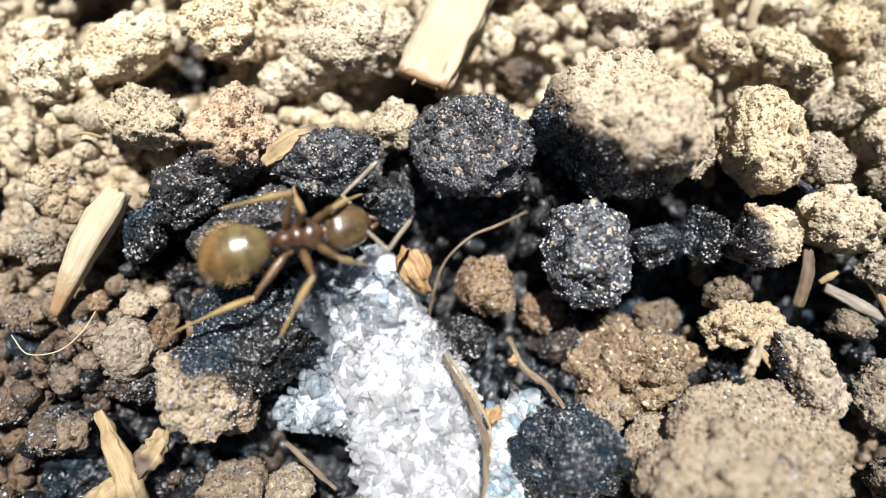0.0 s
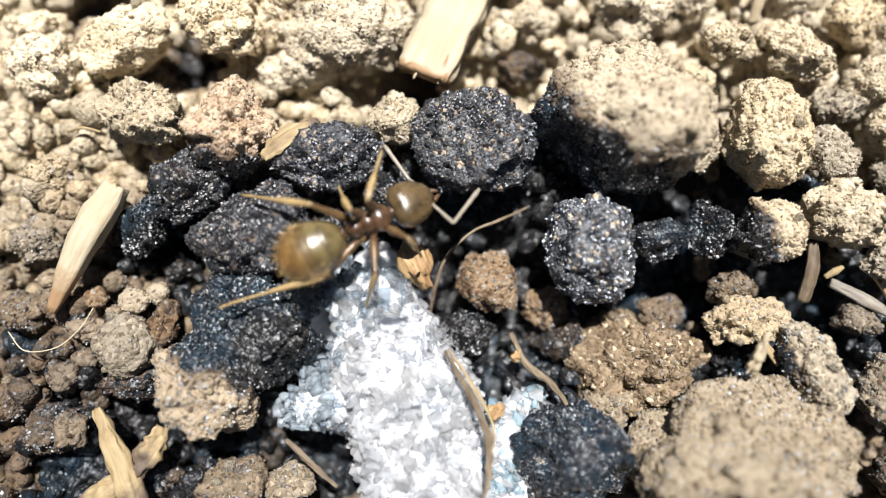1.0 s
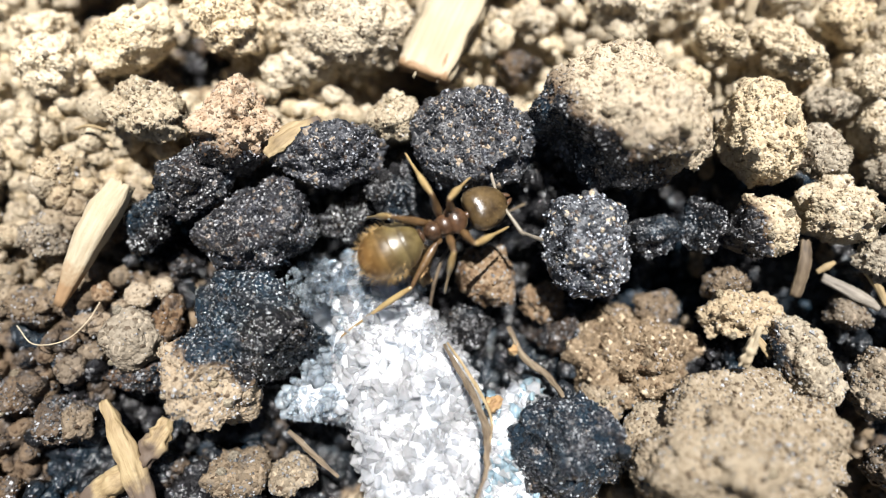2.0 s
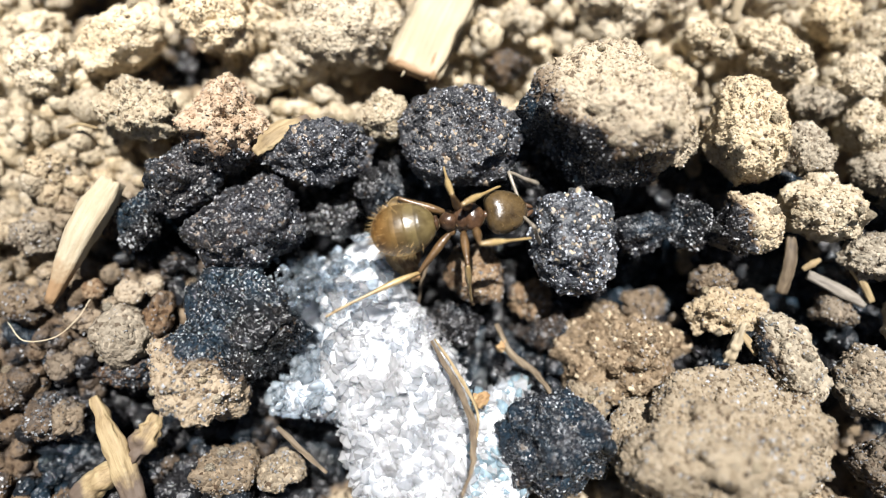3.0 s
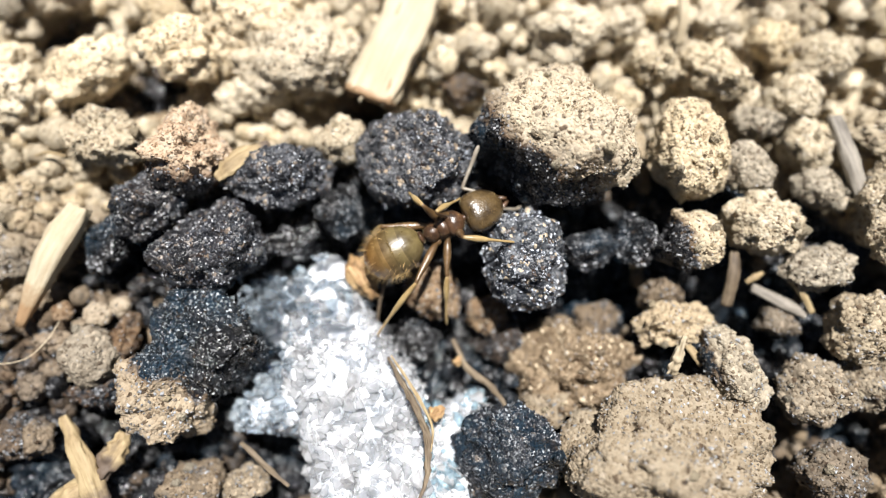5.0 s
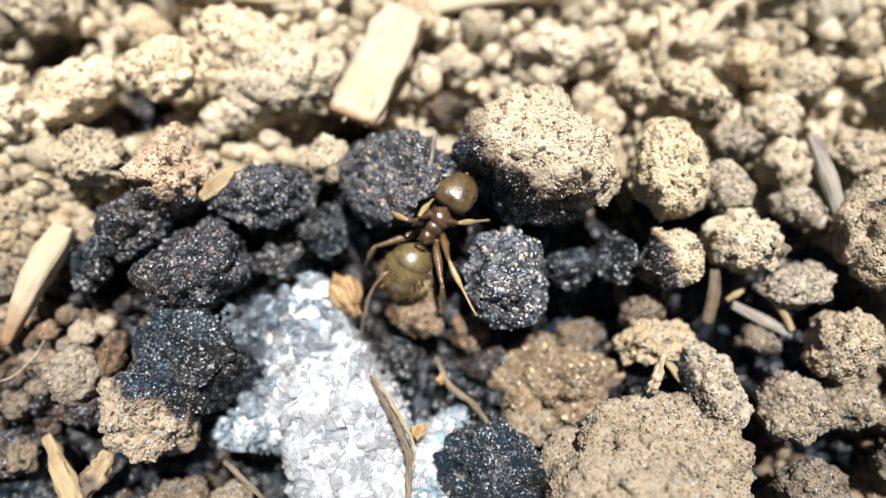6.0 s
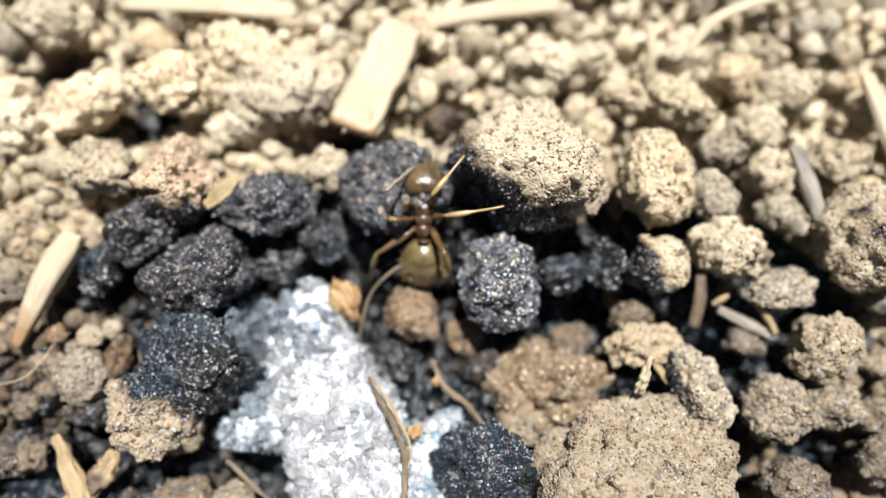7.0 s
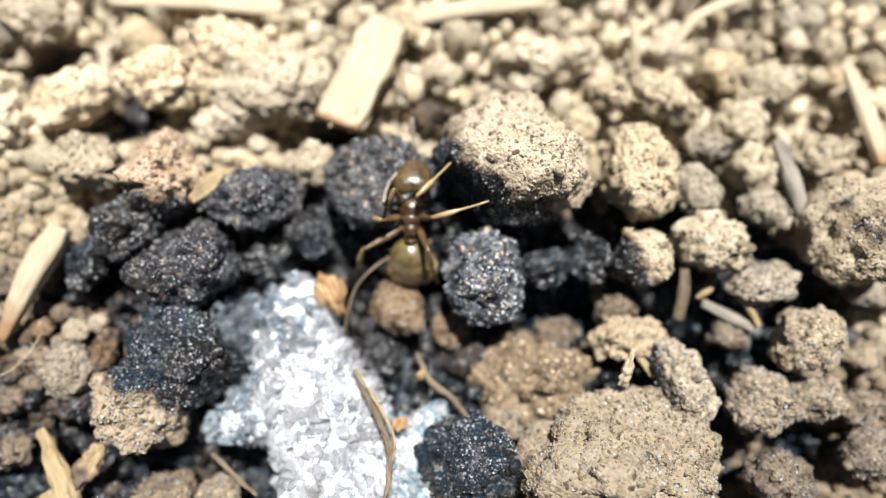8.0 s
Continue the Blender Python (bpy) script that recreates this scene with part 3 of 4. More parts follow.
clod(-9.30, 2.24, 0.28, 0.48, 0.41, 0.38, 20, 91, 0.0, "small smooth pale tan soil pebble", PALE, 4, lump=0.1, knob=0.14, grit=0.3, moist_dim=0.8)
clod(-10.44, 2.40, 0.29, 0.31, 0.27, 0.25, 0, 92, 0.0, "tiny yellowish soil pebble", REDDISH, 3, lump=0.1, knob=0.14, grit=0.3, moist_dim=0.8)
clod(-8.62, 2.51, 0.29, 0.33, 0.29, 0.26, 0, 93, 0.0, "small smooth pale tan soil pebble", PALE, 3, lump=0.1, knob=0.14, grit=0.3, moist_dim=0.8)
clod(-10.00, 1.94, 0.15, 0.31, 0.22, 0.22, 0, 94, 0.0, "small smooth pale tan soil pebble", GREY, 3, lump=0.1, knob=0.14, grit=0.3, moist_dim=0.8)
clod(-10.80, 0.55, -0.04, 0.37, 0.31, 0.29, 0, 95, 0.0, "small smooth pale tan soil pebble", GREY, 3, lump=0.1, knob=0.14, grit=0.3, moist_dim=0.8)
clod(-11.25, 0.04, 0.02, 0.47, 0.44, 0.39, 0, 96, 0.0, "pale bluish grey soil pebble", GREY, 4, lump=0.1, knob=0.14, grit=0.3, moist_dim=0.8)
clod(-11.03, -1.56, -0.09, 0.52, 0.53, 0.44, 0, 97, 0.1, "pale bluish grey soil pebble", GREY, 4, lump=0.1, knob=0.14, grit=0.3, moist_dim=0.8)
clod(-8.50, 1.52, 0.13, 0.43, 0.85, 0.43, -10, 98, 0.1, "small narrow yellowish soil clod", REDDISH, 4, lump=0.1, knob=0.2, grit=0.5)
clod(-9.35, -0.13, -0.09, 0.99, 0.51, 0.51, 0, 58, 0.6, "damp reddish brown soil clod", REDDISH, 4)
clod(-6.11, -3.07, -0.29, 0.93, 0.73, 0.70, 0, 59, 0.3, "small dark grey soil clod", GREY, 4)
clod(-4.60, -3.03, -0.49, 0.74, 0.57, 0.55, 0, 60, 0.2, "dry tan clod of crumbly soil lying on loose soil", GREY, 4)
clod(-11.56, -1.46, -0.28, 0.78, 0.70, 0.63, 0, 61, 0.3, "dull grey soil clod with a bluish bloom", GREY, 4)
clod(-12.56, 9.57, 1.01, 1.13, 1.05, 0.93, 0, 62, 0.0, "broad pale tan soil clod, half sunk in loose soil", PALE, 5)
clod(-12.05, 6.04, 0.65, 0.73, 0.60, 0.56, 0, 63, 0.0, "dry tan clod of crumbly soil lying on loose soil", SOIL, 4)
clod(-13.09, 11.08, 0.72, 1.05, 0.53, 0.53, 0, 64, 0.0, "dry tan clod of crumbly soil lying on loose soil", PALE, 5)
clod(-4.66, 9.81, 0.42, 1.35, 0.72, 0.72, 20, 65, 0.0, "dry tan clod of crumbly soil lying on loose soil", PALE, 5)
clod(7.94, 9.10, 0.77, 0.53, 0.53, 0.45, 0, 66, 0.0, "dry tan clod of crumbly soil lying on loose soil", SOIL, 4)
clod(2.96, 11.46, 0.35, 0.83, 0.55, 0.55, 0, 67, 0.0, "dry tan clod of crumbly soil lying on loose soil", PALE, 4)
clod(2.56, 9.94, 0.03, 0.73, 0.55, 0.54, 0, 68, 0.5, "small dark grey soil clod", SOIL, 4)
clod(8.34, 7.42, 0.55, 0.35, 0.61, 0.35, 0, 69, 0.2, "dry tan clod of crumbly soil lying on loose soil", SOIL, 4)
clod(8.08, 11.99, 0.79, 0.81, 0.54, 0.54, 0, 70, 0.0, "dry tan clod of crumbly soil lying on loose soil", PALE, 4)
clod(13.08, 11.07, 0.82, 0.98, 0.72, 0.71, 0, 71, 0.0, "dry tan clod of crumbly soil lying on loose soil", SOIL, 4)
clod(14.67, 10.60, 0.88, 1.15, 0.80, 0.80, 0, 72, 0.0, "dry tan clod of crumbly soil lying on loose soil", SOIL, 5)
clod(6.06, 11.44, 0.84, 1.27, 0.98, 0.95, 0, 73, 0.0, "broad pale tan soil clod, half sunk in loose soil", PALE, 5)
clod(-4.79, 12.17, 1.10, 1.65, 1.17, 1.17, 0, 74, 0.0, "broad pale tan soil clod, half sunk in loose soil", PALE, 5)
clod(-11.82, 13.59, 0.91, 1.39, 0.89, 0.89, 0, 75, 0.0, "dry tan clod of crumbly soil lying on loose soil", PALE, 5)
clod(16.16, 7.71, 0.87, 1.22, 0.85, 0.85, 0, 76, 0.0, "dry tan clod of crumbly soil lying on loose soil", SOIL, 5)
clod(14.63, 10.41, 0.77, 1.07, 0.78, 0.78, 0, 77, 0.0, "dry tan clod of crumbly soil lying on loose soil", SOIL, 5)
clod(11.31, 12.07, 0.79, 0.79, 0.59, 0.58, 0, 78, 0.0, "dry tan clod of crumbly soil lying on loose soil", PALE, 4)
clod(-12.45, 4.09, 0.31, 0.68, 0.68, 0.58, 0, 79, 0.0, "dry tan clod of crumbly soil lying on loose soil", GREY, 4)
clod(6.75, 1.95, -0.75, 0.69, 0.52, 0.51, 0, 80, 0.4, "small dark brown soil clod among its neighbours", SOIL, 4)
clod(12.51, 1.75, -0.06, 0.68, 0.51, 0.50, 0, 81, 0.3, "small dark grey soil clod", GREY, 4)


# ---- smaller clods between them, and loose crumbs ----
TAKEN = [(o.location.x / MM, o.location.y / MM, max(o.dimensions.x, o.dimensions.y) / MM / 2) for o in scene.objects if o.name.startswith("soil_clod")]
rng = random.Random(11)
made = 0
for attempt in range(4000):
    if made >= 130:
        break
    x, y, r = rng.uniform(-18, 21), rng.uniform(-6.5, 17), rng.choice((0.32, 0.4, 0.5, 0.62, 0.75))
    if x < -2.5 and -4 < y < 9 and rng.random() < 0.85 or -5.5 < x < 3.5 and -5 < y < 5.5 or any(math.hypot(x - a, y - b) < 0.86 * c + 0.7 * r for a, b, c in TAKEN) or any(math.hypot(x - a, y - b) < c for a, b, c in GAPS):
        continue
    wet = float(spill_shade(np.array([[x, y, 0.0]]))[0])
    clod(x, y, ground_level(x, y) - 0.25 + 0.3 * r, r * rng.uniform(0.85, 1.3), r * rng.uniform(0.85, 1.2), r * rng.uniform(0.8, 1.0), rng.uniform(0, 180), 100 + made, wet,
         "small dark soil clod among its neighbours" if wet > 0.5 else "small dry rounded soil clod among its neighbours", (SOIL, GREY)[made % 2], 3, 0.25, 0.3)
    TAKEN.append((x, y, r))
    made += 1


def crumbs(count, x0, x1, y0, y1, seed, small=0.13, large=0.47, lift=0.55, material=None):
    """Loose crumbs that nobody could count, one mesh."""
    rs = np.random.RandomState(seed)
    unit, faces = ball(2)
    shapes = []
    for k in range(14):
        p = unit * (1 + 0.42 * rough_noise(unit * 1.2 + k * 7.7, 2, k) + 0.38 * (grains(unit / 0.7 + k * 3.1, k) - 0.5))[:, None]
        shapes.append(p)
    spots = np.stack((rs.uniform(x0, x1, count), rs.uniform(y0, y1, count), np.zeros(count)), 1)
    r = small + (large - small) * rs.beta(1.4, 3.0, count)
    heap = rough_noise(spots * 0.35, 4, 5)
    spots[:, 2] = ground_level(spots[:, 0], spots[:, 1]) - 0.95 + 0.45 * heap + 0.5 * r + lift * rs.rand(count) ** 1.5 - hollow(spots[:, 0], spots[:, 1])
    soak = wet_gap_shade(spots, seed + 70)
    verts, tris, wet = [], [], []
    for i in range(count):
        turn = np.array(Euler(rs.uniform(0, 6.28, 3)).to_matrix())
        verts.append((shapes[i % 14] * (r[i] * rs.uniform(0.8, 1.25, 3))) @ turn.T + spots[i])
        tris.append(faces + i * len(unit))
        wet.append(np.full(len(unit), soak[i]))
    bare = sum(len(v) for v in verts)
    body, faces, soak = gritted(np.concatenate(verts), np.concatenate(tris), np.concatenate(wet), count * 15, rs, 0.018, 0.07)
    ob = new("soil_crumbs", mesh_of("soil_crumbs", body, faces, material or CRUMB, soak, True, bare))
    tagged(ob, "loose rounded crumbs of dry tan soil", "soil crumbs", kind="stuff")


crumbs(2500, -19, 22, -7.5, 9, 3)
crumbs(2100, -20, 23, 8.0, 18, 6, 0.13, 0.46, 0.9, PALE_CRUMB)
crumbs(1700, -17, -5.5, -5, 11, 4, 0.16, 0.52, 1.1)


# ---- the lump of sugar ----
HEAP = ((-3.3, 2.5, 1.15, 0.75), (-3.7, 1.3, 1.1, 0.6), (-2.1, 3.0, 1.15, 1.0), (-2.3, 1.9, 1.6, 1.35), (-1.7, 0.5, 1.9, 1.6), (-0.9, -1.0, 2.1, 1.75), (-0.5, -2.6, 2.1, 1.7), (-0.2, -4.4, 2.0, 1.6), (-3.4, -0.6, 1.0, 1.0), (-4.3, -0.9, 0.65, 0.7), (-4.2, 2.7, 0.75, 0.45), (-4.5, 1.75, 0.7, 0.5), (-4.35, 0.65, 0.6, 0.4), (2.0, -1.9, 1.15, 0.7), (1.9, -3.2, 1.2, 0.6), (2.4, -1.1, 0.75, 0.5), (-4.9, 1.9, 0.75, 1.5), (-5.0, 2.7, 0.65, 1.25), (-4.8, 1.0, 0.6, 1.35))


def heap_height(x, y):
    best = -9.0
    for a, b, r, h in HEAP:
        d = math.hypot(x - a, y - b) / r
        if d < 1:
            best = max(best, h * (1 - d ** 3) ** 0.6)
    return best


def sugar_lump():
    lump = tagged(new("sugar_lump"), "clumped heap of glassy white sugar crystals on wet soil", "sugar")
    lump.location = (-1 * MM, -1 * MM, 0)
    base = Vector((-1, -1, 0))
    # the packed inside of the heap, a little below its outer crystals
    step = 0.06
    nx, ny = 134, 184
    verts = np.zeros((nx * ny, 3))
    keep = np.zeros(nx * ny, bool)
    for j in range(ny):
        for i in range(nx):
            x, y = -5.2 + i * step, -6.6 + j * step
            h = heap_height(x, y)
            keep[j * nx + i] = h > -1
            verts[j * nx + i] = (x, y, max(h, 0) - 0.14 - 0.7 * float(smoothstep(-3.2, -3.8, x)) * float(smoothstep(-0.6, 0.2, y)) - 1.2 * float(x < -4.35) + ground_level(x, y))
    verts[:, 2] += 0.3 * (grains(verts * (2.2, 2.2, 0), 8) - 0.6) + 0.12 * (grains(verts * (4.5, 4.5, 0), 9) - 0.5)
    verts[:, 2] -= 0.9 * smoothstep(0.2, 0.4, rough_noise(verts * (1.4, 1.4, 0), 2, 61)) * smoothstep(1.6, 2.2, verts[:, 1] - 0.35 * verts[:, 0])
    verts -= np.array(base)
    faces = [(a, a + 1, a + nx + 1, a + nx) for j in range(ny - 1) for a in range(j * nx, j * nx + nx - 1) if keep[a] and keep[a + 1] and keep[a + nx] and keep[a + nx + 1]]
    core = part("packed_sugar", mesh_of("packed_sugar", verts, np.array(faces), PACKED), lump)
    rs = random.Random(5)
    shapes = []
    for k in range(16):
        bm = bmesh.new()
        sx, sy, sz = rs.uniform(0.9, 1.5), rs.uniform(0.65, 1.0), rs.uniform(0.35, 0.85)
        for c in range(14):
            v = Vector([math.copysign(abs(c) ** 0.7, c) for c in Vector((rs.gauss(0, 1), rs.gauss(0, 1), rs.gauss(0, 1))).normalized()]) * rs.uniform(0.85, 1.15)
            bm.verts.new((v.x * sx * 0.19, v.y * sy * 0.19, v.z * sz * 0.19))
        bmesh.ops.convex_hull(bm, input=bm.verts)
        for v in [v for v in bm.verts if not v.link_faces]:
            bm.verts.remove(v)
        bmesh.ops.triangulate(bm, faces=bm.faces)
        bm.verts.index_update()
        shapes.append((np.array([v.co for v in bm.verts]), np.array([[v.index for v in f.verts] for f in bm.faces])))
        bm.free()
    kinds = {k: [mesh_of("sugar_crystal", v, f, m, smooth=n % 2 == 1) for n, (v, f) in enumerate(shapes)] for k, m in (("white", CRYSTAL), ("melting", ICY_CRYSTAL), ("dyed", BLUE_CRYSTAL))}
    spots = np.zeros((0, 2))
    crystals = []
    for attempt in range(16000):
        x, y = rs.uniform(-5.4, 3.3), rs.uniform(-5.2, 4.3)
        h = heap_height(x, y)
        rim = y - 0.35 * x > 2.6 or x < -3.1
        if h < -1 or (rim and rs.random() < (0.45 if x < -4.3 else 0.2)) or len(spots) and (np.abs(spots - (x, y)).max(1) < 0.115).any():
            continue
        spots = np.vstack((spots, (x, y)))
        thin = rough_noise(np.array([[x * 1.4, y * 1.4, 0.0]]), 2, 61)[0]
        if y - 0.35 * x > 1.8 and thin > 0.36:
            continue
        kind = "dyed" if x > 1.0 and y < -0.4 and rs.random() < 0.5 else "melting" if y - 0.35 * x + rs.uniform(-1.0, 1.0) > 2.9 or x < -3.2 + rs.uniform(-0.4, 0.4) else "white"
        crystals.append((kind, Vector((x, y, ground_level(x, y) + h - 0.2 + rs.uniform(-0.08, 0.14))), Euler([rs.uniform(0, 6.28) for _ in range(3)]), rs.choice((0.55, 0.7, 0.85, 1.0, 1.2, 1.5))))
    crystals.sort(key=lambda c: abs(c[1].y - 0.8))
    for n, (kind, at, turn, size) in enumerate(crystals[:300]):
        part("sugar_crystal", kinds[kind][n % 16], lump).matrix_local = Matrix.LocRotScale((at - base) * MM, turn, Vector([size] * 3))
    for kind, material in (("white", CRYSTAL), ("melting", ICY_CRYSTAL), ("dyed", BLUE_CRYSTAL)):
        verts, faces, old = [], [], 0
        for n, (which, at, turn, size) in enumerate(crystals[300:]):
            if which == kind:
                v, f = shapes[n % 16]
                verts.append(v * size @ np.array(turn.to_matrix()).T + np.array(at - base))
                faces.append(f + old)
                old += len(v)
        tagged(part("loose_sugar", mesh_of("loose_sugar", np.concatenate(verts), np.concatenate(faces), material, smooth=kind != "white"), lump), kind="stuff")


sugar_lump()


# ---- plant remains ----
def sweep(points, widths, thick, sides=26, square=2.0, seed=0, wobble=0.06, per=10):
    """A bar along a smooth line through points; widths and thick are full sizes; square above 2 makes it boxy. In the space of the
    piece: x along it. Returns vertices, quads, wetness (1 at the far end) and the piece's pose."""
    pts = [Vector(p) for p in points]
    start, along = pts[0].copy(), (pts[-1] - pts[0]).normalized()
    side = Vector((0, 0, 1)).cross(along).normalized()
    up = along.cross(side)
    turn = Matrix((along, side, up)).transposed()
    pts = [turn.transposed() @ (p - start) for p in pts]
    ends = [2 * pts[0] - pts[1]] + pts + [2 * pts[-1] - pts[-2]]
    line = []
    for a, b, c, d in zip(ends, ends[1:], ends[2:], ends[3:]):
        for k in range(per):
            u = k / per
            line.append(0.5 * (2 * b + (c - a) * u + (2 * a - 5 * b + 4 * c - d) * u * u + (3 * b - a - 3 * c + d) * u ** 3))
    line.append(pts[-1])
    n = len(line)
    verts, soak = [], []
    for i, c in enumerate(line):
        f = i / (n - 1)
        w = float(np.interp(f, np.linspace(0, 1, len(widths)), widths)) / 2
        flow = (line[min(i + 1, n - 1)] - line[max(i - 1, 0)]).normalized()
        across = Vector((0, 0, 1)).cross(flow).normalized()
        over = flow.cross(across)
        for s in range(sides):
            a = 2 * math.pi * s / sides
            ca, sa = math.cos(a), math.sin(a)
            ca, sa = math.copysign(abs(ca) ** (2 / square), ca), math.copysign(abs(sa) ** (2 / square), sa)
            k = 1 + wobble * noise.noise((f * n * 0.35 + seed * 5, ca * 1.5, sa * 1.5)) * 2 + 0.16 * noise.noise((s * 0.83 + f, seed * 3.1, 1.0 + 0.6 * f)) + 0.05 * noise.noise((s * 2.9, f * 9, seed))
            end = 0.13 * w * noise.noise((s * 1.1, seed, 3.0 + i)) if i in (0, 1, n - 2, n - 1) else 0.0
            verts.append(c + across * (w * ca * k) + over * (w * thick * sa * k) + flow * end * 3)
            soak.append(f)
    faces = [(i * sides + s, i * sides + (s + 1) % sides, (i + 1) * sides + (s + 1) % sides, (i + 1) * sides + s) for i in range(n - 1) for s in range(sides)]
    for i, order in ((0, -1), (n - 1, 1)):
        verts.append(line[i])
        soak.append(0.0 if i == 0 else 1.0)
        faces += [(len(verts) - 1, i * sides + s, i * sides + (s + 1) % sides, i * sides + (s + 1) % sides) if order > 0 else (len(verts) - 1, i * sides + (s + 1) % sides, i * sides + s, i * sides + s) for s in range(sides)]
    return verts, faces, soak, Matrix.LocRotScale(start * MM, turn.to_quaternion(), None)


def swept_mesh(name, swept, material, tip=1.0):
    verts, faces, soak, m = swept
    me = bpy.data.meshes.new(name)
    me.from_pydata([tuple(Vector(v) * MM) for v in verts], [], [tuple(dict.fromkeys(f)) for f in faces])
    me.polygons.foreach_set("use_smooth", [True] * len(me.polygons))
    me.attributes.new("wet", "FLOAT", "POINT").data.foreach_set("value", [max(0.0, (s - 1 + tip) / tip) if tip else 0.0 for s in soak])
    me.materials.append(material)
    return me


def plant_bit(name, label, category, points, widths, thick, material, square=2.0, seed=1, tip=0.0, wobble=0.06):
    swept = sweep(points, widths, thick, square=square, seed=seed, wobble=wobble)
    ob = new(name, swept_mesh(name, swept, material, tip))
    ob.matrix_world = swept[3]
    return tagged(ob, label, category)


chip = plant_bit("wood_chip", "flat cream-coloured chip of dry wood on the soil", "wood chip", [(1.14, 13.13, 1.3), (0.25, 11.1, 1.35), (-0.65, 9.04, 1.35)], [1.5, 1.7, 1.75, 1.75, 1.6], 0.22, WOOD, 6.0, 1, 0.1, 0.1)
for points, widths in (([(-0.95, 8.95, 1.35), (-0.6, 9.6, 1.45), (-0.35, 10.3, 1.45)], [0.05, 0.14, 0.08]), ([(-0.2, 8.75, 1.4), (0.0, 9.3, 1.5), (0.3, 10.2, 1.5)], [0.04, 0.12, 0.06]),
                       ([(0.5, 9.9, 1.35), (0.85, 10.7, 1.4), (1.2, 11.6, 1.4)], [0.06, 0.13, 0.05]), ([(0.0, 11.4, 1.45), (0.3, 12.1, 1.5), (0.6, 12.9, 1.45)], [0.05, 0.12, 0.06])):
    swept = sweep(points, widths, 0.6, seed=31 + len(chip.children))
    splinter = part("splinter", swept_mesh("splinter", swept, WOOD), chip)
    splinter.matrix_local = chip.matrix_world.inverted() @ swept[3]
plant_bit("dry_stalk", "pale straw stalk tapering to a brown soiled tip", "plant stalk", [(-9.64, 5.5, 1.4), (-10.5, 3.9, 1.25), (-11.6, 1.9, 0.6)], [0.75, 0.95, 0.9, 0.65, 0.3], 0.7, WOOD, 2.6, 3, 0.55)
plant_bit("dry_stalk", "yellow-brown dry stalk piece lying in crumbs", "plant stalk", [(-10.1, -0.9, 0.3), (-9.3, -2.2, 0.45), (-8.55, -3.9, 0.3)], [0.25, 0.5, 0.66, 0.6], 0.6, STRAW, 3.0, 4, 0.5, 0.25)
plant_bit("dry_stalk", "short broken yellow stalk piece lying in crumbs", "plant stalk", [(-8.2, -1.4, 0.25), (-8.4, -2.0, 0.3), (-8.9, -2.7, 0.2)], [0.3, 0.6, 0.5], 0.7, STRAW, 2.4, 5, 0.9, 0.45)
plant_bit("dry_stalk", "blunt orange-brown end of a dry stalk in crumbs", "plant stalk", [(-9.0, -2.8, 0.0), (-9.6, -3.2, 0.15), (-10.4, -3.8, 0.0)], [0.5, 0.8, 0.7], 0.8, STRAW, 2.2, 6, 0.5, 0.15)
plant_bit("straw", "long flat weathered straw lying across the soil", "straw", [(-9.2, 14.6, 1.1), (-5.5, 14.3, 1.2), (-2.8, 13.9, 1.1)], [0.9, 1.1, 1.0, 0.6], 0.35, WOOD, 3.0, 7, 0.0)
plant_bit("straw", "tan straw piece with a frayed end on the soil", "straw", [(1.9, 13.3, 1.2), (4.3, 13.75, 1.2), (6.9, 14.1, 1.1)], [0.6, 0.7, 0.75, 0.7], 0.5, WOOD, 3.0, 8, 0.0)
plant_bit("straw", "thin curved yellow straw resting on crumbs", "straw", [(11.4, 12.0, 1.2), (12.3, 13.0, 1.5), (14.0, 13.7, 1.6), (16.6, 14.1, 1.5)], [0.35, 0.4, 0.4, 0.35], 0.6, WOOD, 2.4, 9, 0.0)
plant_bit("straw", "pale dry straw piece standing among clods", "straw", [(17.6, 10.9, 1.2), (17.8, 9.2, 1.3), (18.2, 7.3, 1.1)], [0.5, 0.62, 0.55], 0.5, WOOD, 3.0, 10, 0.3)
plant_bit("grey_twig", "short weathered grey twig between soil clods", "twig", [(14.4, 8.1, 1.5), (14.7, 6.7, 1.5), (15.15, 5.1, 1.2)], [0.45, 0.55, 0.4], 0.7, TWIG, 2.4, 11)
plant_bit("husk_strip", "curled golden strip of husk between two clods", "husk", [(-5.2, 6.15, 2.0), (-4.6, 6.7, 2.05), (-3.75, 7.45, 1.7)], [0.3, 0.55, 0.5, 0.2], 0.3, STRAW, 2.5, 12, 0.3, 0.3)
plant_bit("plant_fibre", "brown bark fibre lying on the sugar lump", "plant fibre", [(0.0, 0.7, 1.15), (0.62, -0.35, 1.55), (1.12, -1.45, 1.45), (1.18, -2.5, 1.5), (0.85, -3.5, 1.6)], [0.06, 0.14, 0.17, 0.12, 0.07], 0.7, ROOT, 2.0, 13, 0.0, 0.7)
plant_bit("plant_fibre", "thin frayed strand beside the bark fibre on the sugar", "plant fibre", [(0.1, 0.75, 1.2), (0.8, -0.3, 1.5), (1.3, -1.3, 1.35), (1.25, -2.1, 1.45)], [0.05, 0.09, 0.08, 0.04], 0.8, STRAW, 2.0, 25, 0.0, 0.3)
plant_bit("rootlet", "thin dry rootlet arching over the dark hollow", "root", [(-0.47, 1.66, 0.0), (-0.27, 2.63, 0.6), (0.10, 3.51, 0.95), (0.86, 4.22, 1.0), (1.64, 4.58, 0.85), (2.58, 5.15, 0.3)], [0.08, 0.12, 0.09, 0.085, 0.11, 0.05], 0.9, ROOT, 2.0, 14, 0.0, 0.15)
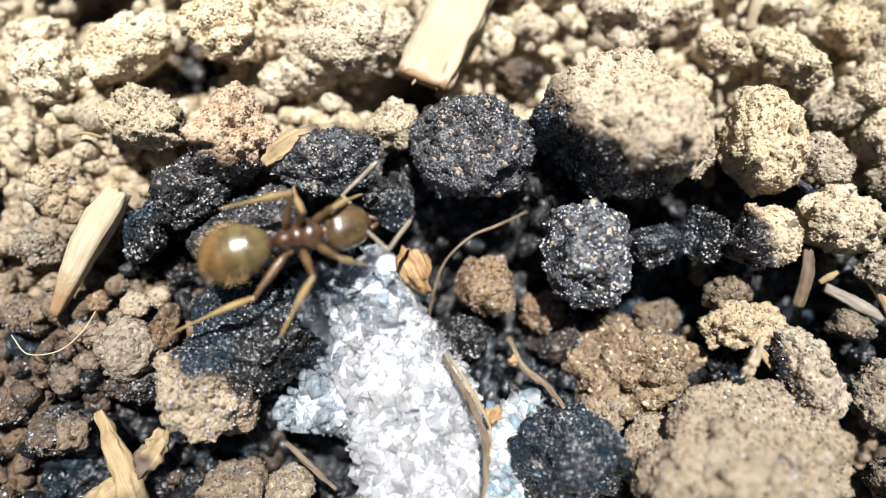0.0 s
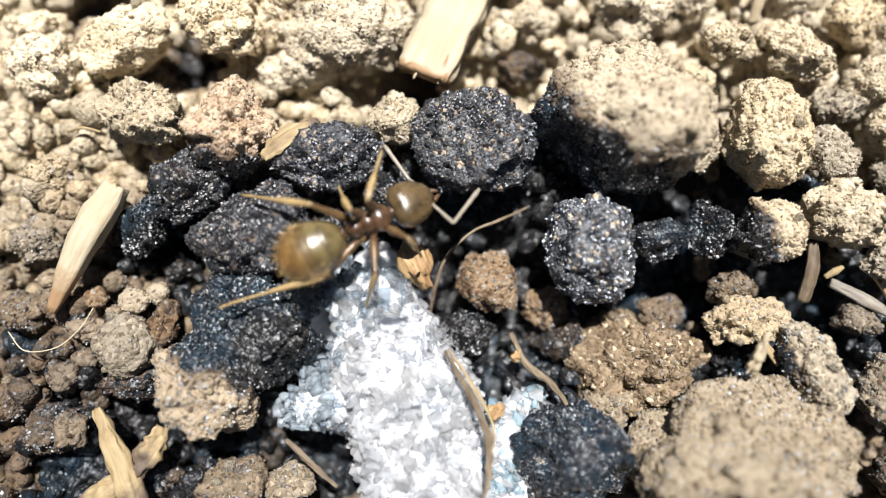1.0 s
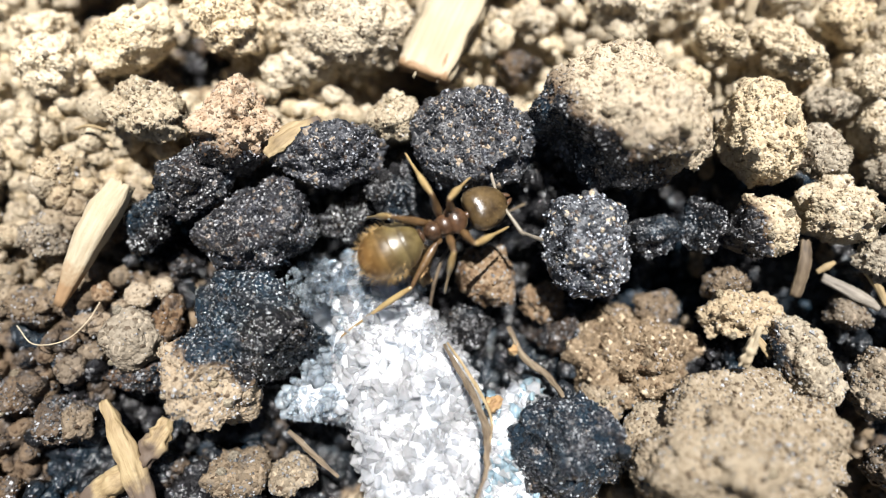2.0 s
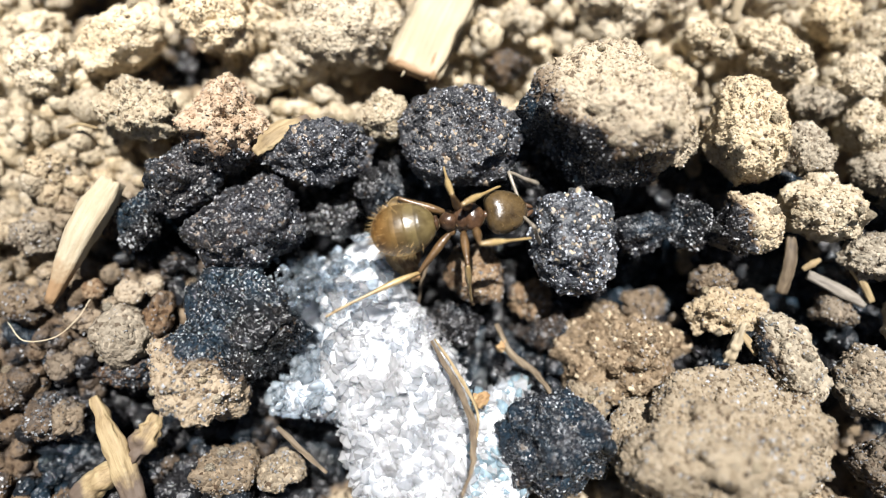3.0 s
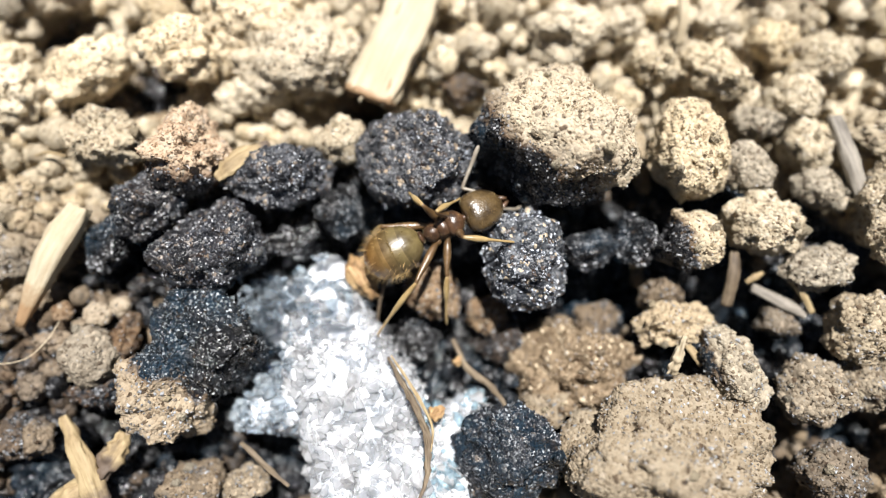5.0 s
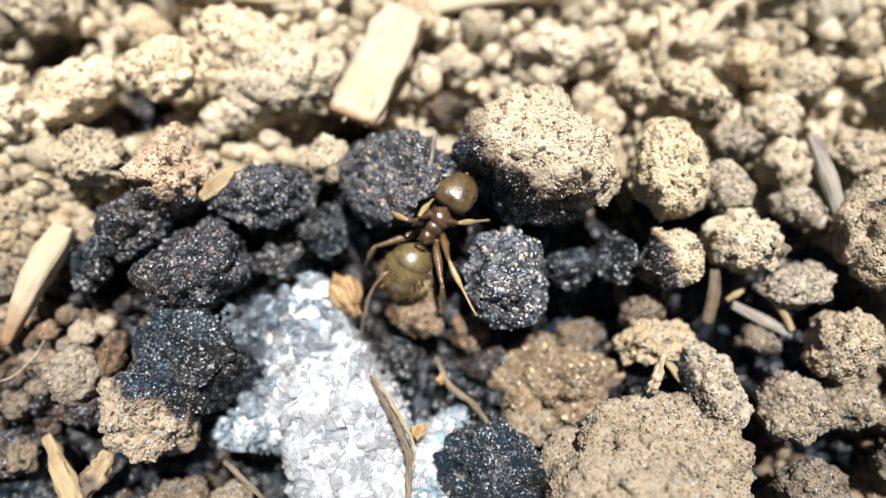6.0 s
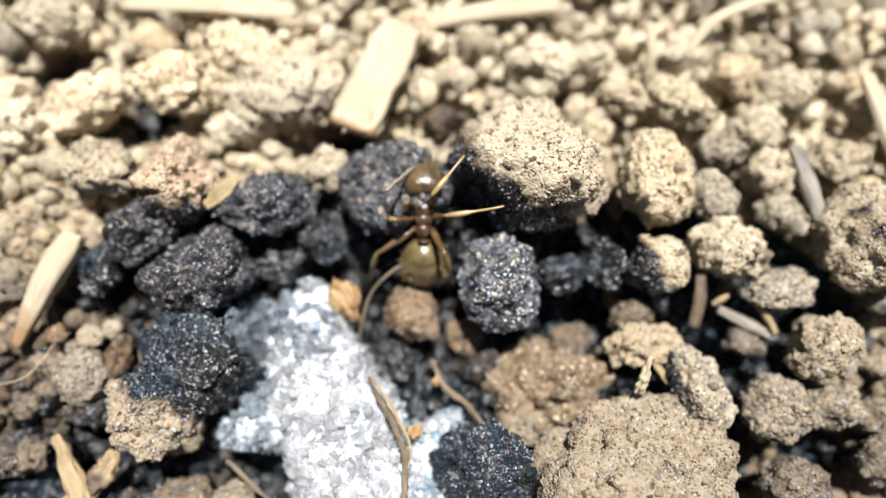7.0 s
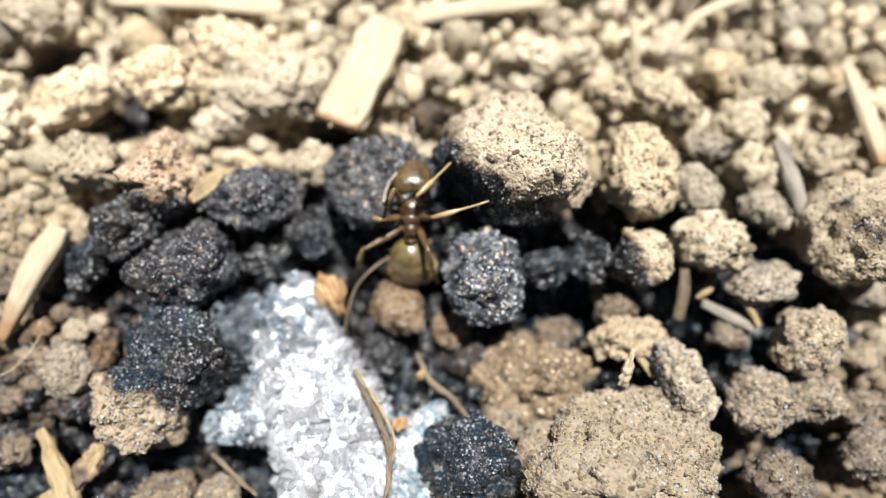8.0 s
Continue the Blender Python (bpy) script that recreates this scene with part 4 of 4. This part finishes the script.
plant_bit("rootlet", "short crooked rootlet in the hollow", "root", [(2.0, 1.3, 0.1), (2.4, 0.4, 0.15), (3.2, -0.25, 0.1), (3.7, -1.0, 0.0)], [0.12, 0.2, 0.18, 0.1], 0.9, ROOT, 2.0, 15, 0.0, 0.25)
plant_bit("white_thread", "fine white thread curled on crumbs", "thread", [(-12.7, 1.3, 0.7), (-12.1, 0.75, 0.75), (-11.2, 0.85, 0.75), (-10.6, 1.4, 0.75), (-10.3, 2.0, 0.7)], [0.03, 0.034, 0.03], 1.0, WOOD, 2.0, 16)
plant_bit("straw", "short thin yellow straw bit among clods", "straw", [(12.65, 3.1, 0.75), (13.0, 2.5, 0.75), (13.35, 1.9, 0.55)], [0.22, 0.24, 0.2], 0.8, STRAW, 2.0, 17)
plant_bit("grey_twig", "thin grey twig lying flat between clods", "twig", [(11.6, 2.75, 0.4), (12.4, 2.3, 0.45), (13.25, 1.85, 0.35)], [0.3, 0.38, 0.3], 0.7, TWIG, 2.0, 18)
plant_bit("grey_twig", "upright brown stalk wedged beside a clod", "twig", [(11.0, 3.9, 0.8), (10.9, 3.1, 0.75), (10.75, 2.2, 0.3)], [0.3, 0.4, 0.35], 0.7, ROOT, 2.2, 19)
plant_bit("straw", "tiny golden straw fleck among clods", "straw", [(11.4, 2.9, 0.5), (11.65, 3.05, 0.6), (11.95, 3.2, 0.55)], [0.15, 0.22, 0.12], 0.7, STRAW, 2.0, 20)
plant_bit("straw", "soft yellow straw end beside the largest clod", "straw", [(9.6, 0.3, 0.7), (9.4, 0.7, 0.7), (9.15, 1.1, 0.55)], [0.15, 0.26, 0.16], 0.6, STRAW, 2.0, 21)
plant_bit("rootlet", "pale crusted root stub poking from the largest clod", "root", [(8.35, 0.1, 1.6), (8.42, 0.55, 2.0), (8.55, 1.1, 2.35)], [0.34, 0.26, 0.12], 0.9, WOOD, 2.0, 22, 0.0, 0.45)
plant_bit("plant_fibre", "thin crooked fibre sticking out of a clod", "plant fibre", [(-11.4, 7.3, 1.2), (-10.9, 7.35, 1.35), (-10.3, 7.2, 1.4)], [0.08, 0.1, 0.08], 1.0, STRAW, 2.0, 23)

plant_bit("plant_fibre", "dark brown bark sliver in damp crumbs", "plant fibre", [(-4.55, -1.75, 0.35), (-3.85, -2.35, 0.4), (-3.05, -3.05, 0.3)], [0.1, 0.18, 0.15, 0.08], 0.5, ROOT, 2.4, 26, 0.0, 0.25)
plant_bit("plant_fibre", "fine root hairs bridging two dry clods", "plant fibre", [(8.9, 7.2, 1.9), (9.2, 7.4, 2.2), (9.6, 7.3, 2.1)], [0.04, 0.05, 0.04], 1.0, STRAW, 2.0, 27, 0.0, 0.2)
plant_bit("straw", "pale upright straw end behind the large clod", "straw", [(9.9, 11.1, 0.9), (9.95, 11.8, 1.4), (9.9, 12.8, 1.7)], [0.3, 0.36, 0.34], 0.7, WOOD, 2.2, 28)


def seed_husk(x, y, z, rx, ry, rz, turn, label, n):
    unit, faces = ball(4)
    p = unit * (rx, ry, rz) * (1 + 0.32 * rough_noise(unit * 1.9 + n, 5, n) + 0.04 * np.sin(9 * np.arctan2(unit[:, 1], unit[:, 2])) + 0.12 * (grains(unit / 0.3 + n, n) - 0.5))[:, None]
    p[:, 1] *= 1 - 0.35 * unit[:, 0]
    ob = new("seed_husk", mesh_of("seed_husk", p, faces, HUSK))
    ob.matrix_world = pose(x * MM, y * MM, z * MM, 0, 12, turn)
    tagged(ob, label, "seed")


seed_husk(-0.83, 3.2, 0.55, 0.72, 0.42, 0.4, -62, "orange-brown dry seed husk beside the sugar", 2)
seed_husk(2.16, 0.62, 0.1, 0.22, 0.14, 0.14, 60, "tiny pale bud of a seed in the hollow", 5)
seed_husk(1.45, -0.95, 0.75, 0.24, 0.19, 0.18, 30, "small brown seed husk stuck to the fibre", 7)


# ---- the ant ----
def shell(level, shape, material, name):
    unit, faces = ball(level)
    return mesh_of(name, np.array([shape(Vector(u)) for u in unit]), faces, material)


def bristles(spots, length, name):
    """Fine hairs, each a slim three-sided spike, as one mesh."""
    verts, faces = [], []
    for at, way in spots:
        a = way.orthogonal().normalized()
        b = way.cross(a)
        n = len(verts)
        for k in range(3):
            verts.append(at + 0.0065 * (a * math.cos(2.1 * k) + b * math.sin(2.1 * k)))
        verts.append(at + way * length * (0.65 + 0.6 * (n * 0.618 % 1)))
        faces += [(n, n + 1, n + 3), (n + 1, n + 2, n + 3), (n + 2, n, n + 3)]
    return mesh_of(name, np.array(verts), np.array(faces), BRISTLE, smooth=False)


def limb(name, length, radii, parent, label="", material=None, droop=0.0):
    """A limb piece along x from its joint, thicker where the muscle is."""
    verts, faces = [], []
    n, sides = 3 * len(radii), 8
    for i in range(n + 1):
        f = i / n
        r = float(np.interp(f, np.linspace(0, 1, len(radii)), radii))
        for s in range(sides):
            a = 2 * math.pi * s / sides
            verts.append((f * length, r * math.cos(a), r * math.sin(a) + droop * length * math.sin(math.pi * f) + 0.012 * math.sin(9 * f)))
    faces = [(i * sides + s, i * sides + (s + 1) % sides, (i + 1) * sides + (s + 1) % sides, (i + 1) * sides + s) for i in range(n) for s in range(sides)]
    verts += [(-radii[0] * 0.5, 0, 0), (length + radii[-1] * 0.5, 0, 0)]
    for s in range(sides):
        faces.append((len(verts) - 2, (s + 1) % sides, s, s))
        faces.append((len(verts) - 1, n * sides + s, n * sides + (s + 1) % sides, n * sides + (s + 1) % sides))
    me = bpy.data.meshes.new(name)
    me.from_pydata([tuple(c * MM for c in v) for v in verts], [], [tuple(dict.fromkeys(f)) for f in faces])
    me.polygons.foreach_set("use_smooth", [True] * len(me.polygons))
    me.materials.append(material or LEG)
    return part(name, me, parent, label)


def aimed(at, way, rest):
    """A pose at a place with x along way, turned from rest by the shortest turn."""
    turn = rest.rotation_difference(way) @ Vector((1, 0, 0)).rotation_difference(rest)
    return Matrix.LocRotScale(at * MM, turn, None)


def build_ant():
    """The ant: x ahead, z up, its origin in the middle of the thorax. Returns the ant and its jointed limbs."""
    ant = tagged(new("ant"), "small brown garden ant with a shiny gaster and amber legs", "ant")

    def gaster_shape(u):
        w = 0.75 * (1 - 0.1 * u.x) if u.x < 0 else 0.75
        plate = ((0.95 - u.x) * 2.35) % 1.0   # four overlapping plates, each a step below the one before it
        ring = 1 + 0.024 * (plate ** 2 - 0.5) * (1 - u.x ** 2)
        return Vector((-1.56 + 0.95 * u.x, w * u.y * ring, 0.08 + 0.72 * u.z * ring))

    gaster = part("gaster", shell(6, gaster_shape, GASTER, "gaster"), ant, "rounded olive-brown shiny gaster with golden bristles")
    rs = random.Random(3)
    spots = []
    for k in range(330):
        u = Vector((rs.uniform(-1, 0.3), rs.gauss(0, 0.8), rs.uniform(-0.4, 0.6))).normalized()
        spots.append((gaster_shape(u), Vector((u.x - 0.5, u.y, u.z)).normalized()))
    part("bristles", bristles(spots, 0.21, "bristles"), gaster, "golden bristles")
    part("petiole", shell(3, lambda u: Vector((-0.62 + 0.09 * u.x, 0.22 * u.y, 0.07 + 0.3 * u.z)), THORAX, "petiole"), ant)
    part("waist", shell(3, lambda u: Vector((-0.62 + 0.28 * u.x, 0.1 * u.y, -0.06 + 0.08 * u.z)), THORAX, "waist"), ant)
    part("propodeum", shell(4, lambda u: Vector((-0.25 + 0.3 * u.x, 0.28 * u.y * (1 - 0.2 * u.x ** 2), 0.02 + 0.3 * u.z)), THORAX, "propodeum"), ant)
    part("mesonotum", shell(4, lambda u: Vector((0.1 + 0.26 * u.x, 0.3 * u.y, 0.1 + 0.25 * u.z)), THORAX, "mesonotum"), ant)
    part("mesopleuron", shell(4, lambda u: Vector((0.12 + 0.4 * u.x, 0.33 * u.y, -0.08 + 0.2 * u.z)), THORAX, "mesopleuron"), ant)
    part("pronotum", shell(4, lambda u: Vector((0.47 + 0.33 * u.x, 0.4 * u.y * (1 - 0.2 * u.x), 0.06 + 0.32 * u.z - 0.05 * u.x)), THORAX, "pronotum"), ant)
    spots = []
    for k in range(46):
        x = rs.uniform(-0.5, 0.72)
        y = rs.uniform(-0.2, 0.2)
        spots.append((Vector((x, y, 0.26 - 1.6 * y * y + 0.06 * (x > 0.2))), Vector((rs.uniform(-0.5, 0.5), 2 * y + rs.uniform(-0.3, 0.3), 1)).normalized()))
    part("bristles", bristles(spots, 0.15, "bristles"), ant, "golden bristles")
    part("neck", shell(3, lambda u: Vector((0.82 + 0.16 * u.x, 0.12 * u.y, 0.0 + 0.12 * u.z)), THORAX, "neck"), ant)
    for x in (0.5, 0.12, -0.22):
        for side in (1, -1):
            part("coxa", shell(2, lambda u: Vector((x + 0.13 * u.x, side * (0.27 + 0.13 * u.y), -0.16 + 0.13 * u.z)), LEG, "coxa"), ant)

    def head_shape(u):
        w = 0.62 * (1 - 0.24 * u.x)
        u = Vector([math.copysign(abs(c) ** 0.84, c) for c in u])
        dent = 0.08 * max(0, -u.x) * (1 - min(1, abs(u.y) * 2))
        return Vector((1.42 + 0.66 * u.x + dent, w * u.y, 0.02 + 0.44 * u.z * (1 - 0.12 * u.x) - 0.08 * u.x))

    head = part("head", shell(5, head_shape, HEAD, "head"), ant, "heart-shaped brown head")
    spots = []
    for k in range(36):
        u = Vector((rs.uniform(-0.9, 0.9), rs.uniform(-0.7, 0.7), rs.uniform(0.4, 1))).normalized()
        spots.append((head_shape(u), u))
    part("bristles", bristles(spots, 0.08, "bristles"), head, "golden bristles")
    for side in (1, -1):
        part("eye", shell(3, lambda u: Vector((1.46 + 0.13 * u.x, side * (0.5 + 0.08 * u.y), 0.17 + 0.1 * u.z)), EYE_BLACK, "eye"), head, "black compound eye")
        part("mandible", shell(3, lambda u: Vector((2.1 + 0.2 * u.x, side * (0.14 - 0.09 * u.x + 0.08 * u.y), -0.12 + 0.07 * u.z)), THORAX, "mandible"), head, "reddish brown mandible")
    limbs = []
    for feet, hip, first, second, kind in (
            (LEFT_FRONT, (0.5, 0.3, -0.12), 1.2, 1.6, "leg"), (LEFT_MIDDLE, (0.12, 0.3, -0.14), 1.2, 1.8, "leg"), (LEFT_HIND, (-0.22, 0.28, -0.14), 1.5, 2.6, "leg"),
            (RIGHT_FRONT, (0.5, -0.3, -0.12), 1.2, 1.6, "leg"), (RIGHT_MIDDLE, (0.12, -0.3, -0.14), 1.2, 1.8, "leg"), (RIGHT_HIND, (-0.22, -0.28, -0.14), 1.5, 2.9, "leg"),
            (LEFT_ANTENNA, (1.86, 0.22, 0.12), 0.95, 1.35, "antenna"), (RIGHT_ANTENNA, (1.86, -0.22, 0.12), 0.95, 1.35, "antenna")):
        if kind == "leg":
            upper = limb("leg", first, [0.06, 0.115, 0.13, 0.11, 0.08, 0.06], ant, "slim brown leg", LEG, 0.03)
            lower = limb("shin", second, [0.055, 0.088, 0.1, 0.085, 0.05, 0.042, 0.038, 0.042, 0.03], upper, "amber yellow shin and foot", SHIN, 0.03)
        else:
            upper = limb("antenna", first, [0.04, 0.05, 0.055, 0.06], ant, "thin elbowed grey-brown antenna", FEELER)
            lower = limb("flagellum", second, [0.05, 0.06, 0.056, 0.064, 0.06, 0.072, 0.068, 0.078, 0.05], upper, "", FEELER)
        limbs.append((upper, lower, feet, Vector(hip)))
    return ant, gaster, head, limbs


ANT_ROWS = [  # seconds, x, y, z, turn, climb
    (0.0, -3.94, 3.69, 3.05, 14.9, -2.1),
    (0.5, -2.88, 4.03, 2.85, 23.3, -2.0),
    (1.0, -2.16, 4.00, 2.65, 27.1, -2.0),
    (1.5, -0.98, 3.82, 2.45, 31.8, -1.9),
    (3.0, 0.76, 4.08, 2.10, 10.5, 0.0),
    (3.5, 1.06, 4.03, 2.00, 15.0, 0.0),
    (4.0, 1.36, 4.34, 2.05, 22.0, 1.9),
    (4.5, 1.46, 4.42, 2.01, 22.7, 3.8),
    (6.0, 1.94, 5.04, 1.87, 53.9, 15.5),
    (6.5, 1.90, 5.53, 1.89, 84.6, 24.6),
    (7.0, 1.82, 5.55, 1.89, 88.6, 24.6),
    (7.5, 1.89, 5.44, 1.89, 87.4, 24.5),
    (8.0, 1.91, 5.35, 1.89, 86.9, 25.0),
]
# seconds, then where the joint and the end of each limb are
LEFT_FRONT = [(0, -2.79, 4.30, 3.83, -2.26, 5.04, 2.52), (0.5, -2.31, 4.27, 3.87, -2.16, 5.73, 3.23), (1, -1.97, 4.37, 3.70, -1.67, 5.87, 3.23), (1.5, -0.75, 4.47, 3.51, -0.36, 5.61, 2.45), (3, 0.87, 4.24, 3.11, 1.99, 5.02, 2.27), (3.5, 1.15, 4.26, 3.02, 2.35, 5.06, 2.33), (4, 1.42, 4.59, 3.09, 2.28, 5.51, 2.11), (4.5, 1.43, 4.67, 3.04, 2.18, 5.51, 1.90), (6, 1.59, 5.18, 2.92, 2.18, 6.22, 1.86), (6.5, 1.31, 5.57, 3.03, 1.06, 6.85, 2.10), (7, 1.38, 5.80, 3.15, 1.11, 5.74, 1.57), (8, 1.46, 5.99, 3.17, 1.09, 5.50, 1.69)]
LEFT_MIDDLE = [(0, -3.53, 4.14, 4.04, -4.11, 5.22, 2.73), (0.5, -2.91, 4.31, 3.90, -3.43, 5.39, 2.56), (1, -2.40, 4.12, 3.67, -2.94, 5.19, 2.33), (1.5, -1.28, 4.58, 3.39, -2.21, 6.00, 2.78), (3, 0.60, 4.51, 3.13, 0.37, 5.79, 1.89), (3.5, 0.84, 4.47, 3.03, 0.21, 5.76, 1.94), (4, 0.95, 4.77, 3.04, 0.22, 5.78, 1.74), (4.5, 1.00, 4.93, 2.97, 0.36, 5.90, 1.60), (6, 1.25, 5.10, 2.81, 0.40, 5.95, 1.48), (6.5, 1.20, 5.38, 2.88, 0.40, 6.05, 1.42), (7, 1.02, 5.33, 2.82, 0.31, 6.06, 1.34), (8, 1.03, 5.13, 2.77, 0.41, 5.86, 1.25)]
LEFT_HIND = [(0, -3.80, 4.58, 4.19, -6.05, 4.53, 2.89), (0.5, -3.78, 4.68, 4.02, -5.82, 4.69, 2.41), (1, -3.40, 4.26, 3.70, -5.58, 4.90, 2.46), (1.5, -2.05, 3.79, 3.62, -3.10, 4.43, 1.33), (3, -0.94, 4.69, 2.23, -1.55, 4.85, -0.30), (3.5, -0.64, 4.67, 2.13, -1.24, 4.85, -0.39), (4, -0.43, 4.59, 2.08, -1.06, 4.62, -0.45), (4.5, -0.33, 4.59, 2.03, -0.96, 4.58, -0.49), (6, 0.19, 4.59, 1.72, -0.41, 4.39, -0.80), (6.5, 0.30, 4.68, 1.65, -0.25, 4.37, -0.87), (7, 0.29, 4.59, 1.61, -0.24, 4.24, -0.91), (8, 0.34, 4.46, 1.80, -0.20, 4.13, -0.72)]
RIGHT_FRONT = [(0, -2.63, 3.02, 3.69, -2.10, 3.11, 2.19), (0.5, -1.63, 3.32, 3.48, -1.22, 3.49, 1.94), (1, -0.94, 3.45, 3.39, -0.66, 3.28, 1.82), (1.5, 0.06, 3.31, 3.29, 0.79, 3.89, 1.99), (3, 1.36, 3.18, 2.96, 2.82, 3.47, 2.37), (3.5, 1.49, 3.29, 2.92, 3.05, 3.39, 2.59), (4, 1.98, 3.71, 3.02, 3.52, 3.94, 2.65), (4.5, 2.12, 3.88, 3.03, 3.69, 4.01, 2.74), (6, 2.74, 4.93, 3.01, 3.73, 5.34, 1.82), (6.5, 2.28, 5.91, 3.18, 3.12, 7.24, 3.46), (7, 2.12, 6.00, 3.19, 3.13, 7.24, 3.26), (8, 2.14, 5.75, 3.19, 3.20, 6.92, 2.93)]
RIGHT_MIDDLE = [(0, -3.27, 2.56, 3.58, -4.17, 1.11, 3.00), (0.5, -2.19, 3.37, 3.72, -2.90, 2.54, 2.29), (1, -1.81, 2.63, 2.80, -2.24, 1.92, 1.20), (1.5, -0.60, 3.00, 3.32, -0.97, 2.18, 1.76), (3, 1.04, 2.69, 2.40, 1.22, 1.87, 0.81), (3.5, 1.36, 2.59, 1.67, 1.25, 1.55, 0.21), (4, 1.55, 2.92, 1.73, 1.39, 1.43, 0.74), (4.5, 1.64, 3.01, 1.69, 1.45, 1.82, 0.36), (6, 2.45, 3.95, 2.35, 3.22, 2.33, 2.20), (6.5, 2.56, 5.37, 2.92, 4.32, 5.61, 3.21), (7, 2.51, 5.42, 2.91, 4.28, 5.60, 3.19), (8, 2.59, 5.15, 2.90, 4.32, 5.54, 3.21)]
RIGHT_HIND = [(0, -4.89, 2.10, 3.04, -7.44, 1.23, 1.97), (0.5, -3.30, 2.37, 3.37, -5.97, 1.82, 2.37), (1, -3.24, 2.54, 2.58, -6.03, 1.79, 2.31), (1.5, -1.77, 2.17, 2.22, -3.82, 1.17, 0.43), (3, -0.33, 2.59, 1.81, -2.88, 1.29, 2.23), (3.5, 0.17, 2.85, 2.83, -2.35, 1.45, 3.22), (4, 0.61, 2.71, 2.32, -1.24, 1.22, 0.66), (4.5, 0.64, 2.81, 2.16, -1.21, 1.18, 0.63), (6, 2.23, 3.28, 2.02, 2.32, 2.59, -0.79), (6.5, 2.46, 4.26, 2.65, 2.67, 3.76, -0.20), (7, 2.44, 4.35, 2.69, 2.76, 3.86, -0.15), (8, 2.44, 4.20, 2.77, 2.71, 3.68, -0.07)]
LEFT_ANTENNA = [(0, -2.80, 5.00, 2.57, -1.83, 5.90, 2.80), (0.5, -1.63, 5.64, 2.21, -1.18, 6.46, 1.23), (1, -1.00, 5.51, 1.84, -1.76, 6.62, 1.73), (1.5, 0.24, 5.79, 1.93, 0.91, 6.68, 1.16), (3, 2.27, 5.54, 2.01, 3.26, 5.47, 1.10), (3.5, 1.98, 5.18, 2.09, 2.71, 6.20, 2.58), (4, 2.26, 5.81, 2.24, 2.41, 7.02, 2.80), (4.5, 2.19, 5.62, 2.18, 2.71, 6.76, 2.69), (6, 1.89, 6.68, 2.29, 2.10, 7.89, 2.85), (6.5, 1.42, 7.18, 3.18, 0.88, 6.84, 4.36), (7, 1.20, 6.73, 2.91, 0.80, 5.91, 3.91), (8, 1.24, 6.43, 2.65, 1.15, 5.44, 3.57)]
RIGHT_ANTENNA = [(0, -1.44, 3.31, 3.23, -0.90, 4.32, 2.52), (0.5, -0.81, 3.68, 2.57, 0.19, 3.95, 1.70), (1, 0.23, 3.99, 2.84, 0.96, 5.06, 2.44), (1.5, 1.23, 3.82, 2.24, 2.15, 4.32, 1.39), (3, 2.84, 3.68, 2.84, 3.18, 3.52, 1.55), (3.5, 3.43, 3.63, 2.42, 3.83, 4.76, 1.80), (4, 4.10, 4.66, 2.21, 5.00, 5.53, 2.73), (4.5, 4.05, 5.22, 1.66, 5.09, 5.57, 0.88), (6, 3.56, 6.46, 1.37, 3.91, 7.65, 1.91), (6.5, 2.60, 8.10, 2.72, 2.94, 9.40, 2.69), (7, 2.37, 8.03, 1.76, 2.90, 8.95, 0.93), (8, 2.04, 7.66, 1.59, 1.96, 8.86, 2.21)]


def motions():
    """The ant walks over the clods, rests, turns and climbs; its limbs step with it."""
    ant, gaster, head, limbs = build_ant()
    bodies = {t: pose(x * MM, y * MM, z * MM, 0, -climb, turn) for t, x, y, z, turn, climb in ANT_ROWS}
    walk(ant, list(bodies.items()))

    def hinged(x, z, degrees):
        return pose(x * MM, 0, z * MM) @ pose(0, 0, 0, 0, degrees, 0) @ pose(-x * MM, 0, -z * MM)

    # the gaster hangs from its stalk, and the head bows, once the ant climbs
    sag = {t: -6 if t < 5 else -26 if t < 6.3 else -38 for t in bodies}
    bow = {t: 8 if t < 5 else 14 if t < 6.3 else 26 for t in bodies}
    walk(gaster, [(t, hinged(-0.68, 0.0, sag[t])) for t in bodies])
    walk(head, [(t, hinged(0.85, 0.0, bow[t])) for t in bodies])
    for upper, lower, feet, hip in limbs:
        side = 1 if hip.y > 0 else -1
        rest = Vector((0.9 if hip.x > 0.3 else -0.5, side, 0.3)).normalized()
        rows_upper, rows_lower = [], []
        for t, kx, ky, kz, fx, fy, fz in feet:
            joint = hinged(0.85, 0.0, bow[t]) @ (hip * MM) / MM if hip.x > 1 else hip
            knee, end = (bodies[t].inverted() @ (Vector(at) * MM) / MM for at in ((kx, ky, kz), (fx, fy, fz)))
            a = aimed(joint, (knee - joint).normalized(), rest)
            b = aimed(knee, (end - knee).normalized(), rest)
            rows_upper.append((t, a))
            rows_lower.append((t, a.inverted() @ b))
        walk(upper, rows_upper)
        walk(lower, rows_lower)


motions()
